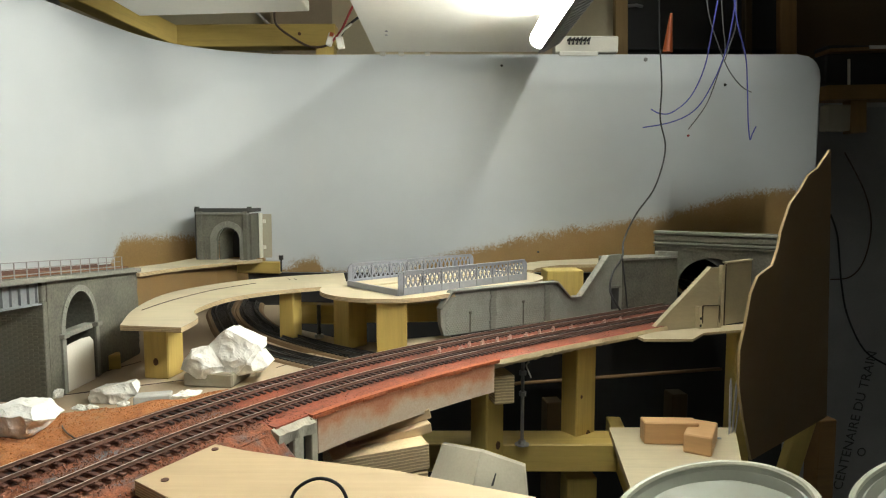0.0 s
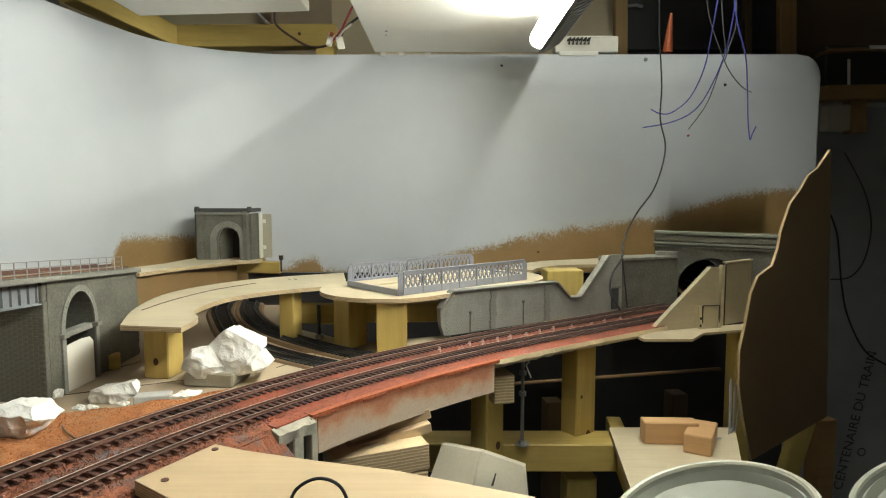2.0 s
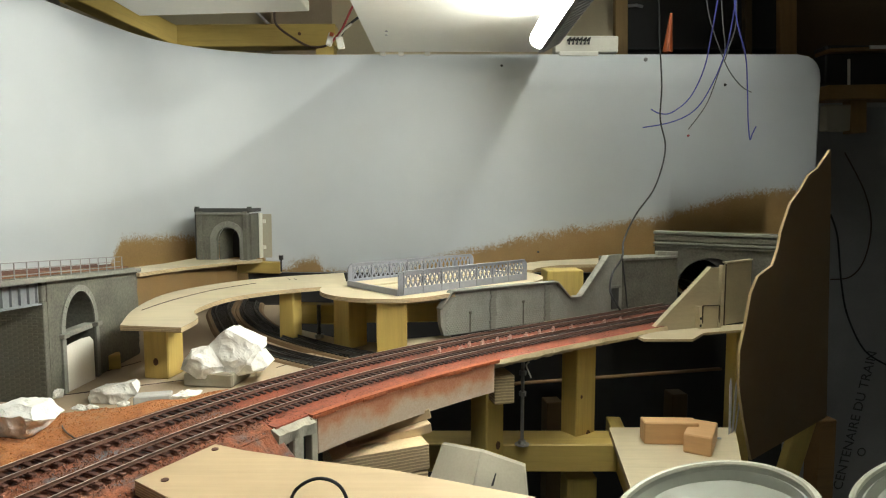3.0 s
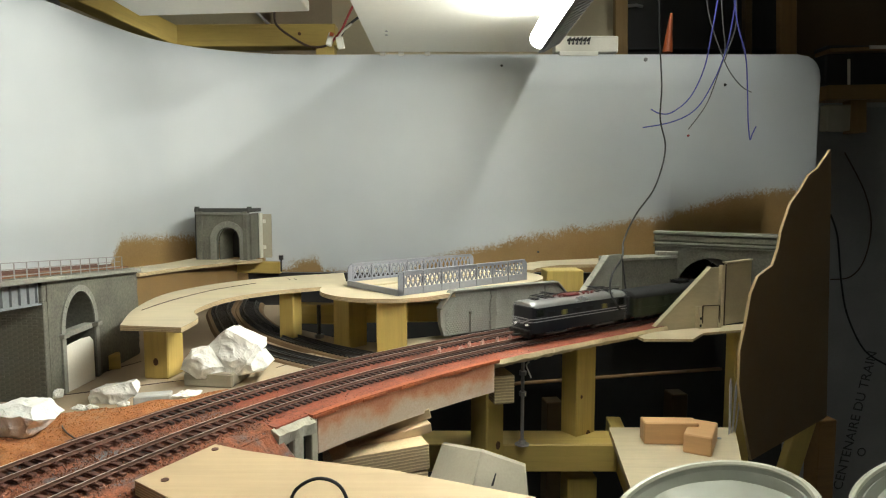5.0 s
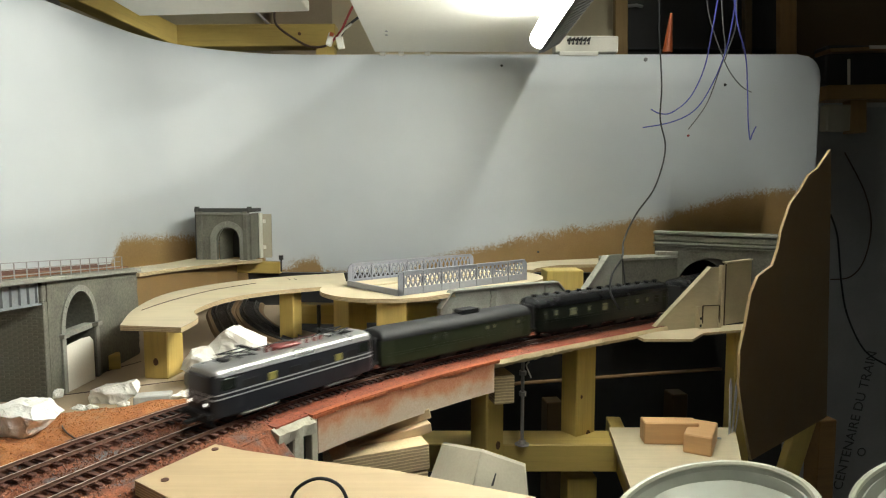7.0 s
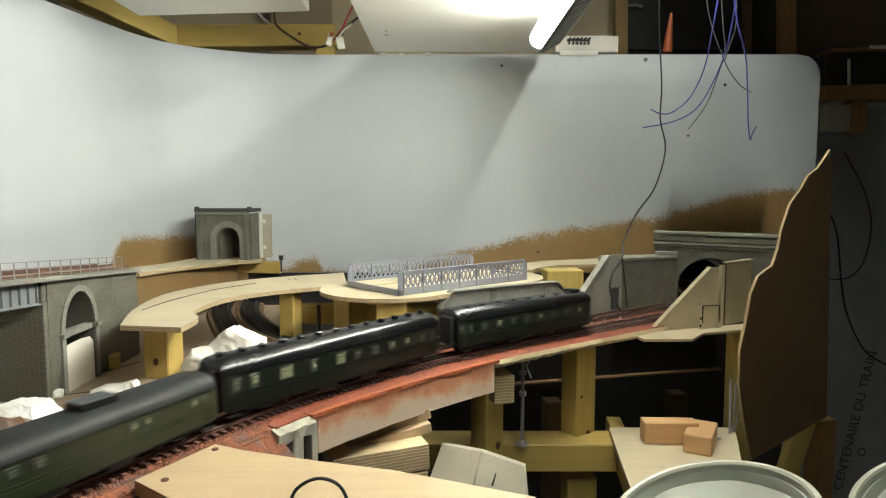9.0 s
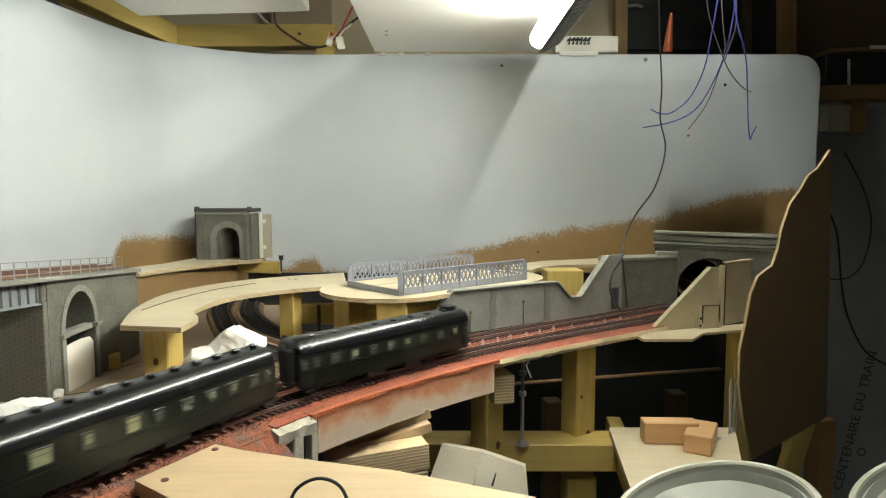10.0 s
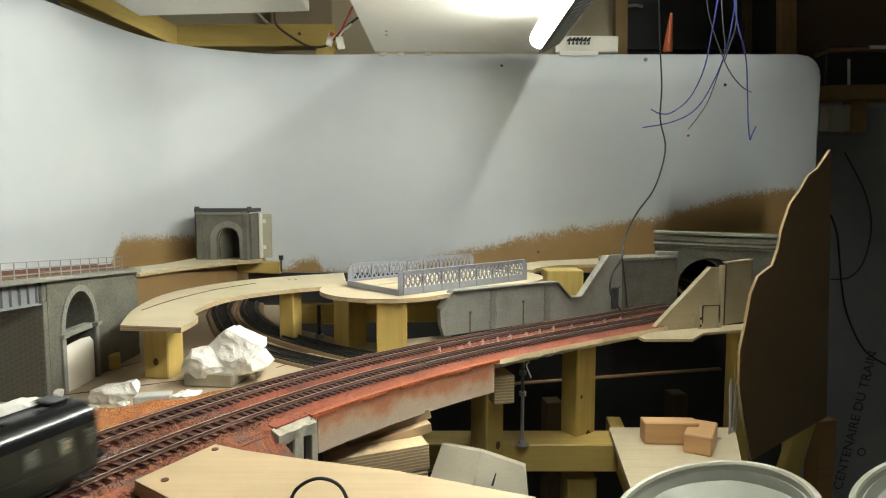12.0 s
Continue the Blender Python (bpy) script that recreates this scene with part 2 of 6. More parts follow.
# ---- building helpers ----
def mesh_of(bm, mat, name, smooth=False):
    bmesh.ops.recalc_face_normals(bm, faces=bm.faces)
    me = bpy.data.meshes.new(name)
    bm.to_mesh(me)
    bm.free()
    for k in (mat if isinstance(mat, (list, tuple)) else [mat]):
        me.materials.append(k)
    if smooth:
        me.shade_smooth()
        me.set_sharp_from_angle(angle=radians(35))
    return me


def part(name, bm, mat, parent=None, label="", smooth=False, at=None):
    ob = new(name, mesh_of(bm, mat, name, smooth))
    ob.parent = parent
    if at is not None:
        ob.matrix_basis = at
    if label:
        tagged(ob, label)
    return ob


def thing(name, label, category, at=None, group="", kind=""):
    ob = new(name)
    ob.empty_display_size = 0.02
    if at is not None:
        ob.matrix_basis = at
    return tagged(ob, label, category, group, kind)


def solid(name, bm, mat, label, category, at=None, group="", kind="", smooth=False):
    ob = part(name, bm, mat, None, smooth=smooth, at=at)
    return tagged(ob, label, category, group, kind)


def box(bm, size, at=(0, 0, 0), turn=None, bevel=0.0, index=0):
    m = Matrix.Translation(at) @ (turn or Matrix()) @ Matrix.Diagonal((*size, 1))
    vs = bmesh.ops.create_cube(bm, size=1.0, matrix=m)["verts"]
    es = list({e for v in vs for e in v.link_edges})
    for f in {f for v in vs for f in v.link_faces}:
        f.material_index = index
    if bevel:
        bmesh.ops.bevel(bm, geom=es, offset=bevel, segments=1, affect="EDGES")
    return bm


def boxed(size, at=(0, 0, 0), turn=None, bevel=0.0):
    return box(bmesh.new(), size, at, turn, bevel)


def prism(bm, outline, lift, side=0, bevel=0.0):
    """A flat outline of 3D points pushed along the vector lift; side: material index of the edge faces."""
    lo = [bm.verts.new(p) for p in outline]
    hi = [bm.verts.new(Vector(p) + Vector(lift)) for p in outline]
    fs = [bm.faces.new(lo), bm.faces.new(hi[::-1])]
    n = len(lo)
    for i in range(n):
        f = bm.faces.new((lo[i], lo[(i + 1) % n], hi[(i + 1) % n], hi[i]))
        f.material_index = side
    if bevel:
        bmesh.ops.bevel(bm, geom=[e for f in fs for e in f.edges], offset=bevel, segments=1, affect="EDGES")
    return bm


def tube(bm, pts, r, n=8, taper=None):
    pts = [Vector(p) for p in pts]
    rings = []
    for i, p in enumerate(pts):
        d = (pts[min(i + 1, len(pts) - 1)] - pts[max(i - 1, 0)]).normalized()
        u = d.cross(Vector((0.31, 0.17, 0.93))).normalized()
        v = d.cross(u)
        k = r if taper is None else r + (taper - r) * i / (len(pts) - 1)
        rings.append([bm.verts.new(p + (u * math.cos(a) + v * math.sin(a)) * k) for a in (2 * math.pi * j / n for j in range(n))])
    for a, b in zip(rings, rings[1:]):
        for j in range(n):
            bm.faces.new((a[j], a[(j + 1) % n], b[(j + 1) % n], b[j]))
    bm.faces.new(rings[0][::-1])
    bm.faces.new(rings[-1])
    return bm


def smooth_path(pts, n=8):
    """Points of a soft curve through a few handles."""
    pts = [Vector(p) for p in pts]
    out = []
    for i in range(len(pts) - 1):
        a, b, c, d = pts[max(i - 1, 0)], pts[i], pts[i + 1], pts[min(i + 2, len(pts) - 1)]
        for k in range(n):
            t = k / n
            out.append(0.5 * ((2 * b) + (c - a) * t + (2 * a - 5 * b + 4 * c - d) * t * t + (3 * b - a - 3 * c + d) * t ** 3))
    return out + [pts[-1]]


def jitter(bm, amount, scale=60.0):
    for v in bm.verts:
        v.co += noise.noise_vector(v.co * scale) * amount


# ---- the line of the railway ----
STEP = 0.002


def heading(s):
    if s < -0.25:
        return 1.1925 + (min(-0.25 - s, 0.2)) * 1.12
    if s <= 0.42:
        return 0.8896 - 1.1902 * s + 0.5441 * s * s + 1.8222 * s ** 3
    return min(0.6208 + max(0.0, s - 0.56) / 0.36, math.pi)


def lay_line():
    fwd, back = [Vector((-0.10, 0.5267, 0))], [Vector((-0.10, 0.5267, 0))]
    for i in range(1, 1151):
        a = heading((i - 0.5) * STEP)
        fwd.append(fwd[-1] + Vector((math.cos(a), math.sin(a), 0)) * STEP)
        a = heading(-(i - 0.5) * STEP)
        back.append(back[-1] - Vector((math.cos(a), math.sin(a), 0)) * STEP)
    return back[:0:-1] + fwd


LINE = lay_line()


def on_line(s, off=0.0, z=0.0):
    """A place beside the front track's middle, s metres along it; off counts away from the camera."""
    k = min(max(s / STEP + 1150, 0), len(LINE) - 1.001)
    i = int(k)
    p = LINE[i].lerp(LINE[i + 1], k - i)
    a = heading(s)
    return Vector((p.x - math.sin(a) * off, p.y + math.cos(a) * off, z))


TRACK_GAP = 0.0466


def ribbon(bm, s0, s1, step, section, base=0.0, closed=True):
    """Sweep a section of (off, z) points along the line."""
    n = max(2, int((s1 - s0) / step) + 1)
    rows = []
    for i in range(n):
        s = s0 + (s1 - s0) * i / (n - 1)
        rows.append([bm.verts.new(on_line(s, base + o, z)) for o, z in section])
    m = len(section)
    for a, b in zip(rows, rows[1:]):
        for j in range(m if closed else m - 1):
            bm.faces.new((a[j], b[j], b[(j + 1) % m], a[(j + 1) % m]))
    if closed:
        bm.faces.new(rows[0])
        bm.faces.new(rows[-1][::-1])
    return bm


RAIL_SECTION = [(-0.0008, -0.0024), (0.0008, -0.0024), (0.0008, -0.0021), (0.00020, -0.0018), (0.00020, -0.0007), (0.00040, -0.0005),
                (0.00040, 0.0), (-0.00040, 0.0), (-0.00040, -0.0005), (-0.00020, -0.0007), (-0.00020, -0.0018), (-0.0008, -0.0021)]


def worn_glint_head(ob):
    """Bright metal, highlight painted in, on top of a rail; rust on the rest."""
    ob.data.materials.append(M["rail_head"])
    for f in ob.data.polygons:
        if f.normal.z > 0.7 and f.center.z > -0.0003:
            f.material_index = 1


# ---- the cellar ----
def build_room():
    x0, x1, y0, y1, z0, z1 = -1.3, 1.9, -1.7, 1.75, -1.0, 0.80
    tagged(part("floor", boxed((x1 - x0, y1 - y0, 0.05), ((x0 + x1) / 2, (y0 + y1) / 2, z0 - 0.025)), M["floor"]), "grey concrete cellar floor", "floor", kind="structure")
    tagged(part("ceiling", boxed((x1 - x0, y1 - y0, 0.05), ((x0 + x1) / 2, (y0 + y1) / 2, z1 + 0.025)), M["limewash"]), "plain pale cellar ceiling", "ceiling", kind="structure")
    h, zc = z1 - z0, (z0 + z1) / 2
    tagged(part("wall_north", boxed((x1 - x0, 0.08, h), ((x0 + x1) / 2, y1 + 0.04, zc)), M["concrete"]), "grey cellar wall behind the layout", "wall", kind="structure")
    tagged(part("wall_south", boxed((x1 - x0, 0.08, h), ((x0 + x1) / 2, y0 - 0.04, zc)), M["concrete"]), "plain grey cellar wall", "wall", kind="structure")
    tagged(part("wall_west", boxed((0.08, y1 - y0, h), (x0 - 0.04, (y0 + y1) / 2, zc)), M["limewash"]), "plain pale cellar wall", "wall", kind="structure")
    tagged(part("wall_east", boxed((0.08, y1 - y0, h), (x1 + 0.04, (y0 + y1) / 2, zc)), M["concrete"]), "plain grey cellar wall", "wall", kind="structure")


build_room()


def build_backdrop():
    """A thin hardboard sheet, coved in the corner, rounded at its free top corner, with a hole for the line behind the portal."""
    plan = smooth_path([(-0.70, -0.2, 0), (-0.62, 0.3, 0), (-0.56, 0.65, 0), (-0.52, 0.86, 0), (-0.49, 1.03, 0), (-0.455, 1.11, 0), (-0.38, 1.17, 0), (-0.28, 1.2, 0), (-0.1, 1.2, 0)], 6)
    plan += [Vector((-0.1 + 0.02 * i, 1.2, 0)) for i in range(1, 39)] + [Vector((0.665 + 0.002 * i, 1.2, 0)) for i in range(1, 10)]
    bm = bmesh.new()
    levels = [-0.075, -0.05, 0.075, 0.2, 0.35]
    cols = []
    for p in plan:
        top = 0.409
        if p.x > 0.643:
            top = 0.409 - 0.04 + math.sqrt(max(0, 0.04 ** 2 - (p.x - 0.643) ** 2))
        cols.append([bm.verts.new((p.x, p.y, z)) for z in levels] + [bm.verts.new((p.x, p.y, top))])
    for a, b in zip(cols, cols[1:]):
        for j in range(5):
            if j == 1 and 0.40 < a[0].co.x < 0.60 and a[0].co.y > 1.19:
                continue
            bm.faces.new((a[j], b[j], b[j + 1], a[j + 1]))
    bmesh.ops.recalc_face_normals(bm, faces=bm.faces)
    ob = solid("backdrop", bm, M["backdrop"], "pale grey sky backdrop painted on curved brown hardboard", "backdrop", kind="structure", smooth=True)
    s = ob.modifiers.new("thickness", "SOLIDIFY")
    s.thickness, s.offset = 0.0032, 0.0
    return ob


build_backdrop()


def build_ground():
    near = [on_line(-0.9 + 0.02 * i, -0.028, -0.038) for i in range(42)] + [on_line(-0.06 + 0.02 * i, 0.045, -0.038) for i in range(11)]
    far = [(-0.02, 0.80, -0.038), (-0.12, 0.825, -0.038), (-0.20, 0.895, -0.038), (-0.245, 0.97, -0.038), (-0.25, 1.19, -0.038), (-0.3, 1.19, -0.038), (-0.44, 1.1, -0.038), (-0.5, 0.9, -0.038), (-0.54, 0.6, -0.038), (-0.66, -0.2, -0.038)]
    bm = prism(bmesh.new(), [tuple(p) for p in near] + far, (0, 0, 0.008), 1)
    solid("baseboard", bm, [M["card"], M["ply_edge"]], "buff card-covered baseboard of the railway layout", "baseboard", kind="structure")
    # bank of orange scatter that slopes from the track bed down to the card
    bm = bmesh.new()
    rows = []
    for i in range(120):
        s = -0.60 + 0.0048 * i
        reach = 0.190 if s < -0.16 else (0.190 - 0.078 * (s + 0.16) / 0.07 if s < -0.09 else 0.112 - 0.040 * (s + 0.09) / 0.06)
        row = []
        for k in range(13):
            f = k / 12
            o = 0.066 + (reach - 0.066) * f
            p = on_line(s, o, -0.0052 - 0.004 * f - (0.0 if f < 0.86 else 0.022 * (f - 0.86) / 0.14))
            p.z += noise.noise(p * 45) * 0.0030 * (1 if k < 12 else 0)
            p += Vector((noise.noise(p * 33), noise.noise(p * 31 + Vector((5, 1, 2))), 0)) * 0.008 * f
            row.append(bm.verts.new(p))
        rows.append(row)
    for a, c in zip(rows, rows[1:]):
        for k in range(12):
            bm.faces.new((a[k], c[k], c[k + 1], a[k + 1]))
    ob = solid("scatter_bank", bm, M["scatter"], "rust-orange scatter bank beside the track", "ground", kind="stuff", smooth=True)
    sd = ob.modifiers.new("depth", "SOLIDIFY")
    sd.thickness, sd.offset = 0.004, -1.0


build_ground()


# ---- track bed and tracks ----
def build_bed():
    top, low = -0.0055, -0.013
    bm = bmesh.new()
    ribbon(bm, -1.0, -0.075, 0.01, [(-0.030, top - 0.004), (-0.022, top), (0.072, top), (0.085, top - 0.005), (0.085, -0.037), (-0.030, -0.037)])
    solid("track_bed", bm, M["ballast"], "rust and grey ballast under the double track", "track bed", kind="structure")
    bm = bmesh.new()
    ribbon(bm, -0.075, 0.186, 0.01, [(-0.031, top), (0.066, top), (0.066, low), (-0.031, low)])
    solid("bridge_deck", bm, M["deck_red"], "red-brown painted plywood deck of the double track", "track bed", kind="structure")
    bm = bmesh.new()
    ribbon(bm, 0.186, 0.85, 0.004, [(-0.0330, top), (0.066, top), (0.066, low), (-0.032, low - 0.001), (-0.0345, low + 0.003)])
    for v in bm.verts:
        v.co += noise.noise_vector(v.co * 140) * (0.0012 if v.co.z < top - 0.0005 else 0.0002)
    ob = solid("board_deck", bm, [M["deck_red"], M["pale_x"]], "red-brown painted board with a raw timber edge", "track bed", kind="structure")
    for p in ob.data.polygons:
        if p.center.z < top - 0.0004 or abs(p.normal.z) < 0.6:
            p.material_index = 1
    bm = bmesh.new()
    ribbon(bm, 0.85, 2.25, 0.02, [(-0.034, top), (0.066, top), (0.066, low), (-0.034, low)])
    solid("hidden_deck", bm, M["card"], "plain board carrying the hidden line behind the tunnel", "track bed", kind="structure")


build_bed()


def sleeper_mesh(name, length, width, mat):
    bm = boxed((width, length, 0.0016), (0, 0, -0.0008), bevel=0.0003)
    for side in (-1, 1):
        for edge in (-1, 1):
            box(bm, (width * 0.55, 0.0011, 0.0007), (0, side * 0.00825 + edge * 0.0014, 0.0003))
    return mesh_of(bm, mat, name)


def build_tracks():
    brown = sleeper_mesh("sleeper", 0.0285, 0.0031, M["sleeper"])
    dark = sleeper_mesh("sleeper", 0.0285, 0.0027, M["sleeper_dark"])
    for base, label in ((0.0, "single model track with rusty rails, outer line"), (TRACK_GAP, "single model track with rusty rails, inner line")):
        t = thing("railway_track", label, "railway track", group="double track")
        for side in (-1, 1):
            bm = bmesh.new()
            ribbon(bm, -0.9, 0.75, 0.008, RAIL_SECTION, base + side * 0.00825)
            worn_glint_head(part("rail", bm, M["rail"], t))
        rng = random.Random(3)
        s = -0.30
        while s < 0.68:
            dense = s > (-0.075 if base == 0 else -0.115)
            ob = new("sleeper", dark if dense else brown)
            ob.parent = t
            q = on_line(s, base, -0.0026)
            ob.matrix_basis = Matrix.Translation(q) @ Matrix.Rotation(heading(s) + rng.uniform(-0.02, 0.02), 4, "Z")
            s += 0.0062 if dense else 0.0078
        bm = bmesh.new()
        for a, b in ((-0.9, -0.30), (0.68, 2.2)):
            s = a
            while s < b:
                box(bm, (0.003, 0.0285, 0.0016), on_line(s, base, -0.0034), Matrix.Rotation(heading(s), 4, "Z"))
                s += 0.0078
        tagged(part("sleepers", bm, M["sleeper"], t), kind="stuff")
        for side in (-1, 1):
            bm = bmesh.new()
            ribbon(bm, 0.75, 2.2, 0.02, RAIL_SECTION, base + side * 0.00825)
            part("rail", bm, M["rail"], t)


build_tracks()


def build_lower_tracks():
    """Two curved tracks on cork that dive under the raised deck."""
    runs = ([(-0.375, 1.12), (-0.352, 1.02), (-0.3213, 0.9422), (-0.2801, 0.853), (-0.2414, 0.794), (-0.2026, 0.7533), (-0.1618, 0.719), (-0.12, 0.69)],
            [(-0.332, 1.12), (-0.308, 1.02), (-0.2756, 0.9422), (-0.2351, 0.871), (-0.1954, 0.8224), (-0.1549, 0.782), (-0.1152, 0.748), (-0.070, 0.717)])
    for handles in runs:
        t = thing("railway_track", "dark curved model track on cork, under the raised deck", "railway track", group="lower tracks")
        pts = smooth_path([(x, y, 0) for x, y in handles], 12)
        nrm = []
        for i in range(len(pts)):
            d = (pts[min(i + 1, len(pts) - 1)] - pts[max(i - 1, 0)]).normalized()
            nrm.append(Vector((-d.y, d.x, 0)))

        def strip(sect, mat, name):
            bm = bmesh.new()
            rows = [[bm.verts.new(p + n * o + Vector((0, 0, z))) for o, z in sect] for p, n in zip(pts, nrm)]
            for a, b in zip(rows, rows[1:]):
                for j in range(len(sect)):
                    bm.faces.new((a[j], b[j], b[(j + 1) % len(sect)], a[(j + 1) % len(sect)]))
            part(name, bm, mat, t)
        strip([(-0.0225, -0.0298), (-0.0195, -0.026), (0.0195, -0.026), (0.0225, -0.0298)], M["low_bed"], "cork_bed")
        for side in (-1, 1):
            strip([(side * 0.00825 + o, z - 0.0215) for o, z in RAIL_SECTION], M["dull_rail"], "rail")
        sl = sleeper_mesh("sleeper", 0.03, 0.0034, M["black"])
        run = 0.0
        for i in range(len(pts) - 1):
            seg = (pts[i + 1] - pts[i]).length
            d = (pts[i + 1] - pts[i]) / seg
            while run < seg:
                ob = new("sleeper", sl)
                ob.parent = t
                p = pts[i] + d * run
                ob.matrix_basis = Matrix.Translation((p.x, p.y, -0.0243)) @ Matrix.Rotation(math.atan2(d.y, d.x), 4, "Z")
                run += 0.0068
            run -= seg


build_lower_tracks()


# ---- raised plywood deck, disc and girder bridge ----
def build_deck():
    inner = smooth_path([(-0.235, 0.575, 0), (-0.237, 0.62, 0), (-0.256, 0.665, 0), (-0.247, 0.738, 0), (-0.205, 0.794, 0), (-0.150, 0.83, 0), (-0.125, 0.84, 0)], 6)
    outer = smooth_path([(-0.150, 0.975, 0), (-0.231, 0.93, 0), (-0.293, 0.87, 0), (-0.331, 0.78, 0), (-0.323, 0.675, 0), (-0.295, 0.585, 0)], 6)
    bm = bmesh.new()
    prism(bm, [(p.x, p.y, 0.0352) for p in inner + outer], (0, 0, 0.0048), 1)
    t = thing("plywood_deck", "curved raw plywood deck raised on pine posts", "track deck")
    part("deck_board", bm, [M["ply"], M["ply_edge"]], t)
    for x in (-0.215, -0.206):
        part("pencil_mark", boxed((0.0012, 0.012, 0.0003), (x, 0.90, 0.0403), Matrix.Rotation(0.5, 4, "Z")), M["black"], t)
    bm = tube(bmesh.new(), smooth_path([(-0.31, 0.66, 0.0401), (-0.305, 0.72, 0.0401), (-0.285, 0.80, 0.0401), (-0.25, 0.86, 0.0401)], 8), 0.0006, 4)
    part("pencil_line", bm, M["sleeper_dark"], t)
    # disc under the bridge
    bm = bmesh.new()
    ring = []
    for i in range(72):
        a = 2 * math.pi * i / 72 + radians(132.4)
        c = (-0.066, 0.785) if i < 36 else (0.055, 0.895)
        ring.append((c[0] + 0.083 * math.cos(a), c[1] + 0.083 * math.sin(a), 0.0402))
    prism(bm, ring, (0, 0, 0.0048), 1)
    solid("plywood_platform", bm, [M["ply"], M["ply_edge"]], "round-ended raw plywood platform under the girder bridge", "plywood platform")
    bm = bmesh.new()
    near = smooth_path([(0.135, 0.97, 0), (0.15, 1.0, 0), (0.19, 1.035, 0), (0.245, 1.045, 0), (0.29, 1.05, 0)], 6)
    prism(bm, [(p.x, p.y, 0.0402) for p in near] + [(0.29, 1.15, 0.0402), (0.17, 1.10, 0.0402), (0.10, 1.03, 0.0402), (0.09, 0.99, 0.0402)], (0, 0, 0.0048), 1)
    solid("plywood_deck", bm, [M["ply"], M["ply_edge"]], "narrow curved plywood deck behind the retaining wall", "track deck")


build_deck()


def lattice_panel(length, height):
    """Lattice girder side in the x-z plane: plates with openings, crossed bars, end posts with a rounded shoulder."""
    bm = bmesh.new()
    t = 0.0016
    bays = 7
    box(bm, (length, t, 0.0085), (length / 2, 0, 0.00425), bevel=0.0003)
    box(bm, (length - 0.012, t, 0.0035), (length / 2, 0, height - 0.00175))
    box(bm, (length - 0.01, t * 2.2, 0.001), (length / 2, 0, height))
    for end in (0, 1):
        x = length * end
        s = 1 - 2 * end
        prism(bm, [(x, -t / 2, 0), (x + s * 0.007, -t / 2, 0), (x + s * 0.007, -t / 2, height), (x + s * 0.006, -t / 2, height),
                   (x + s * 0.003, -t / 2, height - 0.0012), (x + s * 0.0008, -t / 2, height - 0.0035), (x, -t / 2, height - 0.007)], (0, t, 0))
    w = (length - 0.014) / bays
    for b in range(bays):
        x0 = 0.007 + b * w
        box(bm, (0.0012, t * 2.4, height - 0.002), (x0, 0, height / 2))
        for k in range(4):
            xa, xb = x0 + w * k / 4, x0 + w * (k + 1) / 4
            zlo, zhi = 0.0078, height - 0.003
            for p, q in (((xa, zlo), (xb, zhi)), ((xa, zhi), (xb, zlo))):
                d = Vector((q[0] - p[0], 0, q[1] - p[1]))
                box(bm, (d.length, t * 0.7, 0.0017), ((p[0] + q[0]) / 2, 0, (p[1] + q[1]) / 2), Matrix.Rotation(-math.atan2(d.z, d.x), 4, "Y"))
    return bm


def build_bridge():
    a = math.atan2(0.139, 0.161)
    t = thing("girder_bridge", "grey lattice girder bridge with a planked deck, resting on plywood", "model bridge", pose(-0.050, 0.718, 0.0455, 0, 0, math.degrees(a)))
    length, width = 0.2125, 0.103
    part("girder", lattice_panel(length, 0.027), M["lilac"], t)
    part("girder", lattice_panel(length, 0.027), M["lilac"], t, at=Matrix.Translation((0, width, 0)))
    part("floor_plate", boxed((length, width - 0.003, 0.004), (length / 2, width / 2, 0.0025)), M["lilac"], t)
    bm = bmesh.new()
    for i in range(2):
        box(bm, (length - 0.008, 0.038, 0.002), (length / 2, 0.027 + i * 0.048, 0.0055), bevel=0.0003)
    part("planking", bm, M["ply_pale"], t, "brown timber planking")
    for x in (0.0, length):
        part("cross_beam", boxed((0.002, width, 0.007), (x, width / 2, 0.0036)), M["lilac"], t)


build_bridge()


def post(name, label, foot, w, d, h, turn=0.0, mat="pine_z", group="pine posts", knots=()):
    bm = boxed((w, d, h), (0, 0, h / 2), bevel=0.0012)
    for f in bm.faces:
        f.smooth = False
    ob = solid(name, bm, M[mat], label, "timber post", pose(*foot, 0, 0, turn), group)
    for x, z, r in knots:
        k = bmesh.new()
        tube(k, [(0, 0.0004, 0), (0, -0.0006, 0)], r, 10)
        part("knot", k, M["knot"], ob, "dark knot in the timber", at=Matrix.Translation((x, -d / 2, z)) @ Matrix.Diagonal((0.8, 1, 1.2, 1)))
    return ob


POST = "pine post carrying the plywood deck"
post("timber_post", "knotty pine post under the deck's open end", (-0.292, 0.668, -0.030), 0.027, 0.030, 0.065, -8, knots=((0.0, 0.018, 0.0034),))
post("timber_post", POST, (-0.197, 0.83, -0.030), 0.021, 0.021, 0.065, -18)
post("timber_post", "pine post under the plywood disc", (-0.116, 0.802, -0.030), 0.030, 0.030, 0.070, -42)
post("timber_post", "pine post under the plywood disc", (-0.0575, 0.724, -0.030), 0.034, 0.028, 0.070, 3)
post("timber_post", "squat pine block under the narrow deck", (0.176, 0.955, -0.030), 0.054, 0.040, 0.078, 4)


